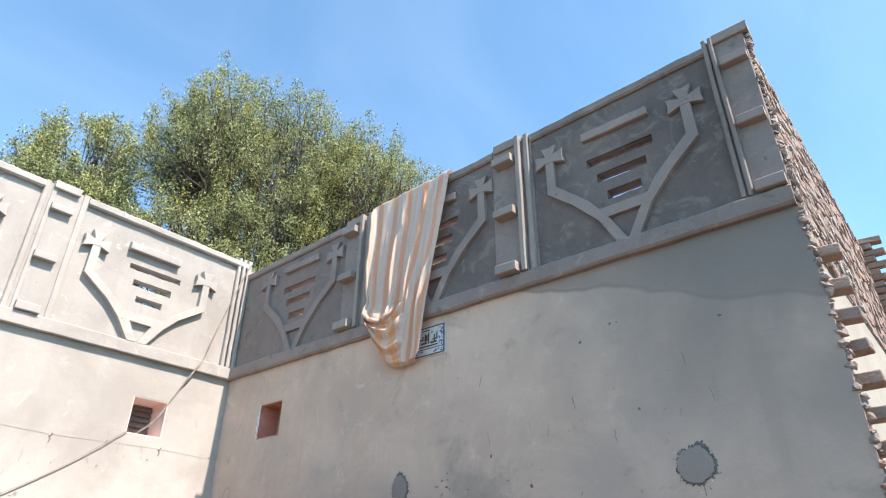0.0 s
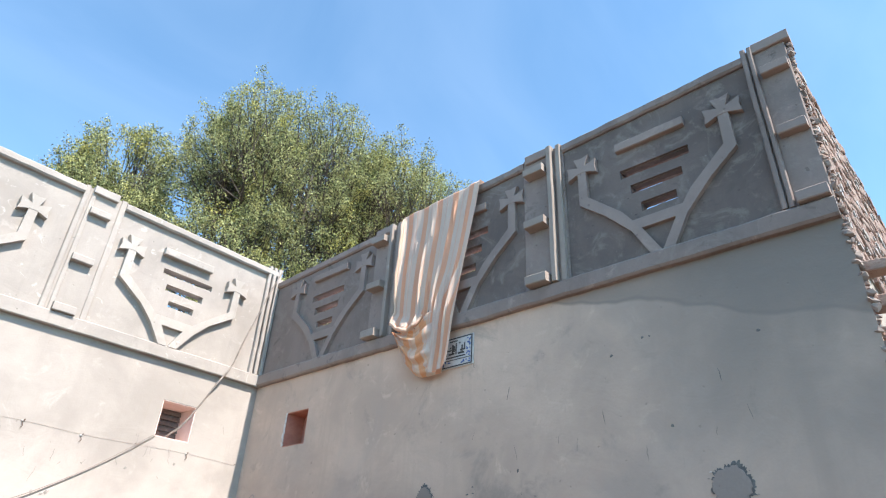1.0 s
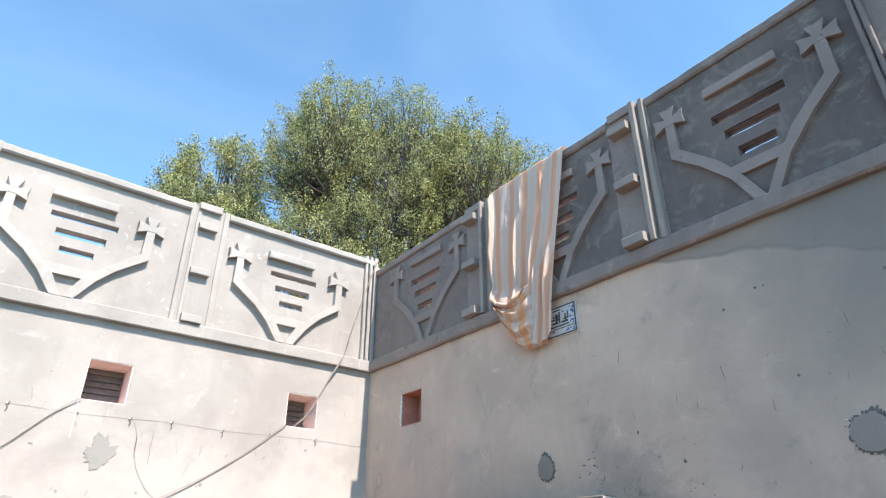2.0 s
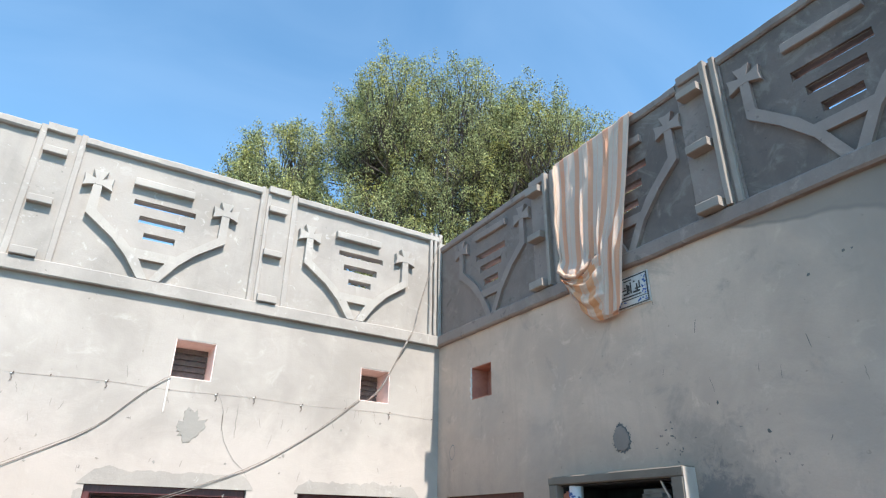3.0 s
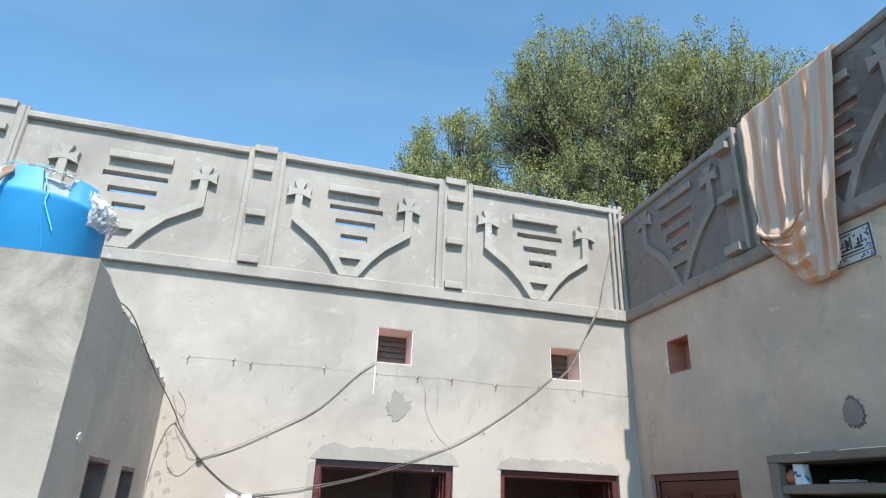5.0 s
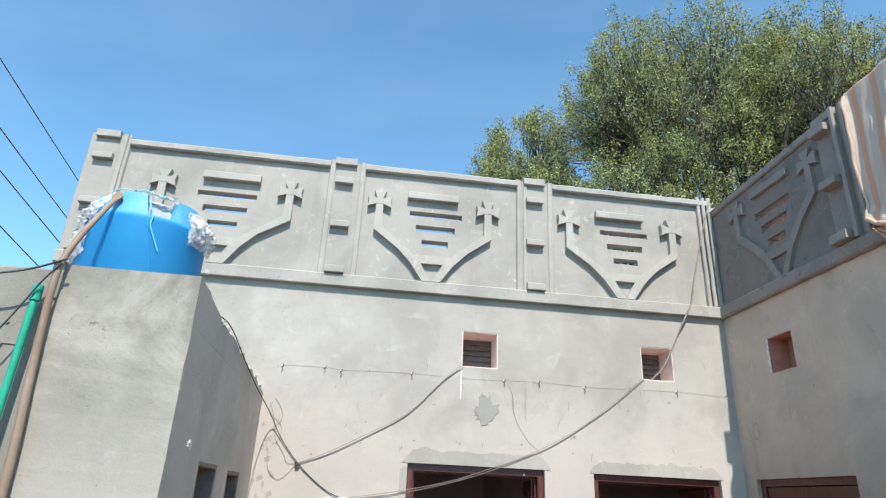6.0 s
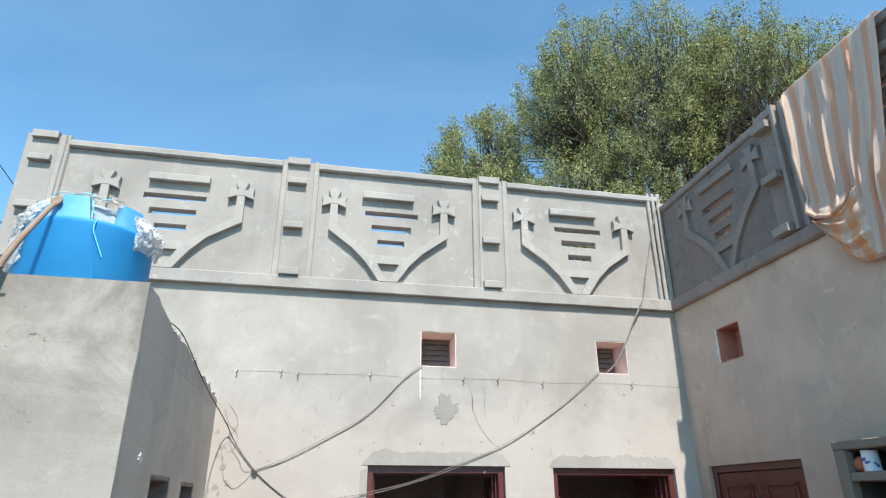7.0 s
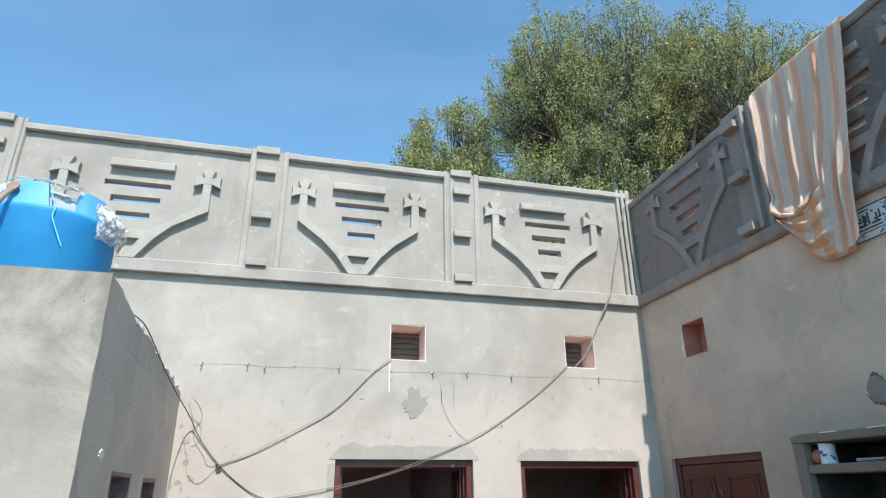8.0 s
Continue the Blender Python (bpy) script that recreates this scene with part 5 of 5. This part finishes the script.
mark(north, [(2.33, 2.885), (2.30, 2.83), (2.272, 2.75), (2.268, 2.62), (2.23, 2.50), (2.18, 2.42), (2.12, 2.34), (2.03, 2.27), (1.98, 2.2)], 0.0024, wall_n)
mark(north, [(2.272, 2.75), (2.27, 2.68), (2.266, 2.58)], 0.006, wall_n)
mark(north, crooked(2.148, 2.83, 0.0, -0.3, 7, 0.004), 0.004, wall_n)
mark(north, crooked(0.98, 2.9, 0.02, -0.1, 3), 0.004, wall_n)
for k in range(34):
    u, v = random.uniform(0.2, 4.45), random.choice((random.uniform(2.2, 3.6), random.uniform(2.3, 2.9)))
    mark(north, crooked(u, v, random.uniform(-0.03, 0.03), -random.uniform(0.02, 0.12), 4, 0.004), random.uniform(0.0015, 0.0035), wall_n)
for k in range(22):
    part("fleck", blot(north, random.uniform(0.15, 4.4), random.uniform(2.05, 2.95), random.uniform(0.006, 0.016), random.uniform(0.006, 0.013), 0.0, k, 0.7, 9, thick=0.003), random.choice((M_CRACK, M_PATCH, M_NPIL)), wall_n)
for k in range(14):
    part("chipped_plaster", blot(north, random.uniform(4.38, 4.56), random.uniform(1.75, 2.65), random.uniform(0.008, 0.026), random.uniform(0.008, 0.03), 0.0, k + 80, 0.8, 24, thick=0.002), random.choice((M_NPAR, M_NPIL, M_BLOCK)), wall_n)

for u, v, ru, rv, seed in ((2.548, 2.425, 0.074, 0.082, 5), (4.705, 2.375, 0.098, 0.090, 6)):
    part("torn_rim", blot(east, u, v, ru * 1.12, rv * 1.12, 0.0, seed, 0.26, 130, thick=0.004), M_RIM, wall_e, "dark torn plaster rim")
    part("repair_patch", blot(east, u, v, ru, rv, -0.003, seed, 0.14, 60, thick=0.006), M_PATCHD, wall_e, "ragged dark cement repair")
    for k in range(12):
        a = random.uniform(0, math.tau)
        q = random.uniform(1.12, 1.3) + (0.25 if math.sin(a) < -0.3 and random.random() < 0.4 else 0)
        part("chip", blot(east, u + ru * q * math.cos(a), v + rv * q * math.sin(a), random.uniform(0.002, 0.006), random.uniform(0.002, 0.005), 0.0, k + seed, 0.8, 9, thick=0.003), random.choice((M_RIM, M_RIM, M_WHITE, M_ERIB)), wall_e)
for k in range(9):
    g = random.gauss(0, 1), random.gauss(0, 1)
    part("fleck", blot(east, 3.42 + 0.22 * g[0], 2.31 + 0.07 * g[1] - 0.5 * max(0.0, 0.2 * g[0]) , random.uniform(0.003, 0.010), random.uniform(0.003, 0.009), 0.0, k + 40, 0.6, 14, thick=0.002), random.choice((M_PATCHD, M_EPIL)), wall_e)
bm = bmesh.new()
ring_in, ring_out = [], []
for k in range(28):
    a = k * math.tau / 28
    f = 1 + 0.18 * noise.noise(Vector((math.cos(a), math.sin(a), 4)))
    for rr, out in ((0.044 * f, ring_in), (0.050 * f, ring_out)):
        out.append(bm.verts.new(east(0.285 + rr * math.cos(a), -0.003, 2.53 + rr * 1.45 * math.sin(a))))
for k in range(28):
    j = (k + 1) % 28
    bm.faces.new((ring_in[k], ring_in[j], ring_out[j], ring_out[k]))
part("scratched_ring", bm, M_CRACK, wall_e, "ring scratched round an old hole")
for k in range(16):
    a = random.gauss(0, 1), random.gauss(0, 1)
    part("fleck", blot(east, 2.985 + 0.06 * a[0], 2.36 + 0.07 * a[1], random.uniform(0.004, 0.012), random.uniform(0.004, 0.012), 0.0, k, 0.8, 9, thick=0.002), random.choice((M_RIM, M_EPIL)), wall_e)
for k in range(16):
    mark(east, crooked(random.uniform(2.6, 5.4), random.uniform(2.1, 3.4), random.uniform(-0.02, 0.02), -random.uniform(0.02, 0.10), 4, 0.003), random.uniform(0.001, 0.0022), wall_e, M_RIM)
for k in range(7):
    part("fleck", blot(east, random.uniform(3.0, 5.3), random.uniform(2.1, 3.3), random.uniform(0.005, 0.012), random.uniform(0.005, 0.012), 0.0, k, 0.8, 9, thick=0.002), M_RIM, wall_e)
# outhouse face: scraped paint, chips and shallow dents
part("scrape", blot(side, 2.27, 2.01, 0.034, 0.018, -0.0045, 4, 0.9, 20, thick=0.003), M_WHITE, outhouse)
for k in range(14):
    part("chip", blot(front, random.uniform(0.7, 1.2), random.uniform(2.2, 2.7), random.uniform(0.004, 0.014), random.uniform(0.006, 0.03), 0.046, k + 9, 0.9, 10, thick=0.008), random.choice((M_CRACK, M_PATCH)), yard)

# ---- trees behind the house ----


def leaf_mesh(name, tips, per, size, spread):
    """Sprays of narrow leaves along drooping twig ends."""
    rng = np.random.default_rng(len(tips))
    tips = np.array(tips)                      # x y z dx dy dz length
    n = len(tips) * per
    base, ax, ln = np.repeat(tips[:, :3], per, 0), np.repeat(tips[:, 3:6], per, 0), np.repeat(tips[:, 6:7], per, 0)
    f = rng.random((n, 1)) ** 0.8
    off = rng.normal(0, 1, (n, 3)) * spread * (1.15 - 0.75 * f)
    c = base + ax * ln * f + off
    c[:, 2:3] -= 0.10 * (f * ln) ** 2
    d = ax * 0.25 + rng.normal(0, 0.7, (n, 3)) + np.array([0, 0, -0.1])
    d /= np.linalg.norm(d, axis=1, keepdims=True)
    w = np.cross(d, rng.normal(0, 1, (n, 3)))
    w /= np.linalg.norm(w, axis=1, keepdims=True) + 1e-9
    l = size * (0.6 + 0.8 * rng.random((n, 1)))
    b = l * 0.46
    v = np.stack([c, c + d * l * 0.5 + w * b * 0.5, c + d * l, c + d * l * 0.5 - w * b * 0.5], 1).reshape(-1, 3)
    me = bpy.data.meshes.new(name)
    me.vertices.add(n * 4), me.loops.add(n * 4), me.polygons.add(n)
    me.vertices.foreach_set("co", v.astype(np.float32).ravel())
    me.loops.foreach_set("vertex_index", np.arange(n * 4, dtype=np.int32))
    me.polygons.foreach_set("loop_start", np.arange(0, n * 4, 4, dtype=np.int32))
    me.update(calc_edges=True)
    me.materials.append(M_LEAF)
    return me


def tree(base, lobes, trunk_r, label, tips_per, per, size=0.095):
    """lobes: centre, radii. Limbs reach into each lobe, boughs and twigs fan out to its leafy skin."""
    base = Vector(base)
    t = thing("tree", label, "tree", "trees behind the house", at=base)
    rng = random.Random(int(base.x * 100))
    fork = Vector((0, 0, 2.6))
    trunk = part("trunk", tube([(0, 0, 0), (0.05, 0.02, 1.3), fork], trunk_r * 1.25, 12, taper=0.8), M_BARK, t, smooth=True)
    twigs, tips = bmesh.new(), []
    for c, rad in lobes:
        c, rad = Vector(c) - base, Vector(rad)
        for k in range(5):
            e = c + Vector((rng.uniform(-0.4, 0.4) * rad.x, rng.uniform(-0.4, 0.4) * rad.y, rng.uniform(-0.1, 0.55) * rad.z))
            mid = fork.lerp(e, 0.5) + Vector((rng.uniform(-0.4, 0.4), rng.uniform(-0.4, 0.4), rng.uniform(-0.9, -0.1)))
            part("limb", tube([fork, mid, e], trunk_r * 0.5, 7, taper=0.16), M_BARK, trunk, smooth=True)
        for k in range(int(tips_per * rad.x * rad.z)):
            while True:
                p = Vector((rng.gauss(0, 1), rng.gauss(0, 1), rng.gauss(0.12, 1))).normalized()
                if p.z > -0.75:
                    break
            r = 0.30 + 0.70 * rng.random() ** 0.55
            q = p * r
            bump = 1 + 0.20 * noise.noise(p * 2.3 + c) + 0.14 * noise.noise(p * 5.5 + c * 2)
            pos = c + Vector((q.x * rad.x, q.y * rad.y, q.z * rad.z)) * bump * 0.86
            if noise.noise(pos * 0.75) < -0.30:
                continue
            up = (p * 0.75 + Vector((rng.uniform(-0.5, 0.5), rng.uniform(-0.5, 0.5), 0.75))).normalized()
            ln = rng.uniform(0.3, 0.62)
            tips.append((*pos, *up, ln))
            root = pos - up * rng.uniform(0.6, 1.3) + (c - pos) * 0.12
            tube([root, (root + pos) / 2 + Vector((0, 0, -0.05)), pos + up * ln * 0.7], 0.017, 3, twigs, 0.25, 0)
    tagged(part("branchwork", twigs, M_BARK, t), kind="stuff")
    crown = new("crown", leaf_mesh("crown", tips, per, size, 0.115))
    crown.parent = t
    return t


def sky_at(az, dist, z):
    a = radians(az)
    return (-3.55 + dist * math.sin(a), -5.82 + dist * math.cos(a), z)


tree((2.3, 4.7, 0), [(sky_at(26.6, 12, 9.65), (1.65, 1.9, 2.75)), (sky_at(33.5, 12.2, 9.4), (2.0, 2.1, 2.85)), (sky_at(42.5, 12.2, 9.15), (2.0, 2.0, 2.15)), (sky_at(34, 12.4, 6.8), (2.8, 1.8, 2.2)), (sky_at(32, 14.2, 6.5), (3.0, 1.2, 2.0)), (sky_at(49, 12.5, 8.35), (1.4, 1.4, 2.0)),
                     (sky_at(23.4, 11.9, 9.8), (1.0, 1.2, 1.4)), (sky_at(38.5, 12.2, 9.6), (1.5, 1.7, 1.9)), (sky_at(25.2, 11.8, 7.6), (1.3, 1.4, 1.9))],
     0.24, "large leafy tree with yellowing green narrow leaves", 92, 140, 0.046)
tree((-1.1, 6.0, 0), [(sky_at(15.6, 12.6, 9.1), (0.85, 0.9, 1.35)), (sky_at(12.0, 12.6, 8.2), (1.02, 1.0, 1.1)), (sky_at(14.8, 12.4, 7.1), (1.7, 1.5, 1.9)), (sky_at(14.9, 12.4, 8.5), (0.95, 0.9, 1.2)), (sky_at(13.4, 12.6, 9.2), (0.65, 0.7, 0.9))],
     0.16, "smaller leafy tree with grey-green narrow leaves", 118, 165, 0.046)

# ---- brick return wall beyond the plaster's end ----
RA = radians(-1.1)


def back(u, d, v):
    """Along the unplastered return wall: u away from the yard, d into the wall."""
    return Vector((u * math.cos(RA) - d * math.sin(RA), -5.537 + u * math.sin(RA) + d * math.cos(RA), v))


ret = structure(mesh_ob("wall_south", holed(back, 0.0, 3.9, 3.49, 5.0, 0.012, 0.23, []), M_RUBBLE), "unplastered red brick parapet wall with rough mortar")
structure(mesh_ob("wall_facade", holed(back, 0.0, 3.9, 0.0, 3.486, 0.02, 0.22, []), M_CREAM), "cream plastered outer house wall")


def brick_shape(seed, size=(0.225, 0.105, 0.064)):
    bm = bmesh.new()
    g = bmesh.ops.create_cube(bm, size=1, matrix=Matrix.Diagonal((*size, 1)))
    bmesh.ops.bevel(bm, geom=bm.edges[:], offset=0.006, segments=1, affect="EDGES")
    for v in bm.verts:
        v.co = v.co + noise.noise_vector(v.co * 19 + Vector((seed, 0, 0))) * 0.006
    me = bpy.data.meshes.new("brick")
    bm.to_mesh(me)
    bm.free()
    me.materials.append(M_BRICK)
    return me


shapes = [brick_shape(k * 7) for k in range(5)]
far_bricks = bmesh.new()
course = 0.0762
for r in range(20):
    z = 3.53 + r * course
    head = r % 3 != 0
    step_u, size_u = (0.119, 0.47) if head else (0.24, 1.0)
    for k in range(40):
        u = (0.065 if head else 0.13) + k * step_u + (0.04 if r % 2 else 0)
        if u > 3.85:
            continue
        m = Matrix.Translation(back(u, 0.056 + random.uniform(-0.009, 0.006), z + random.uniform(-0.005, 0.005))) @ pose(0, 0, 0, random.uniform(-2.5, 2.5), random.uniform(-1.5, 1.5), math.degrees(RA) + random.uniform(-4, 4)) @ Matrix.Diagonal((size_u, 1, 1, 1))
        if u < 2.0:
            ob = new("brick", shapes[(r * 5 + k * 3) % 5])
            ob.parent = ret
            ob.matrix_local = m
        else:
            bmesh.ops.create_cube(far_bricks, size=1, matrix=m @ Matrix.Diagonal((0.225, 0.105, 0.064, 1)))
tagged(part("brickwork", far_bricks, M_BRICKS, ret), kind="stuff")
# toothing bricks left for a later wall
for k, z in enumerate((3.394, 3.194, 3.029, 2.855, 2.689, 2.53, 2.37, 2.21, 2.05)):
    ob = new("brick", shapes[k % 5])
    ob.parent = wall_e
    ob.matrix_local = pose(0.08 + random.uniform(-0.008, 0.008), -5.538 + random.uniform(-0.008, 0.008), z, random.uniform(-4, 4), random.uniform(-4, 4), 90 + random.uniform(-6, 6))
for k in range(230):
    z = random.uniform(1.9, 5.02)
    bm = bmesh.new()
    bmesh.ops.create_icosphere(bm, subdivisions=1, radius=random.uniform(0.008, 0.026), matrix=Matrix.Translation((random.uniform(-0.004, 0.05), -5.532 + random.uniform(-0.014, 0.008), z)))
    for v in bm.verts:
        v.co = wobble(v.co, 0.018, 31)
    part("mortar_crumb", bm, random.choice((M_EPIL, M_CORE, M_EPAR) if z > 3.7 else (M_PATCHD, M_CORE, M_EPIL)), wall_e)
for k in range(70):
    part("mortar_blob", blot(back, random.uniform(0.02, 1.9), random.uniform(3.5, 5.0), random.uniform(0.02, 0.06), random.uniform(0.012, 0.03), 0.004, k, 0.6, 12, thick=0.012), M_RUBBLE, ret)
pier = structure(mesh_ob("wall_pier", holed(lambda u, d, v: Vector((3.92 + d, -5.35 - u, v)), 0.0, 0.28, 0.0, 5.05, 0.0, 0.3, []), M_RUBBLE), "rough brick pier with toothed edge")
for r in range(30):
    z = 3.2 + r * 0.073
    if z > 5.1:
        break
    for k in range(2):
        ob = new("brick", shapes[(r + k) % 5])
        ob.parent = pier
        ob.matrix_local = pose(3.92, -5.46 - k * 0.23 + (0.10 if r % 2 else 0.0), z, random.uniform(-3, 3), random.uniform(-3, 3), 90 + random.uniform(-4, 4))
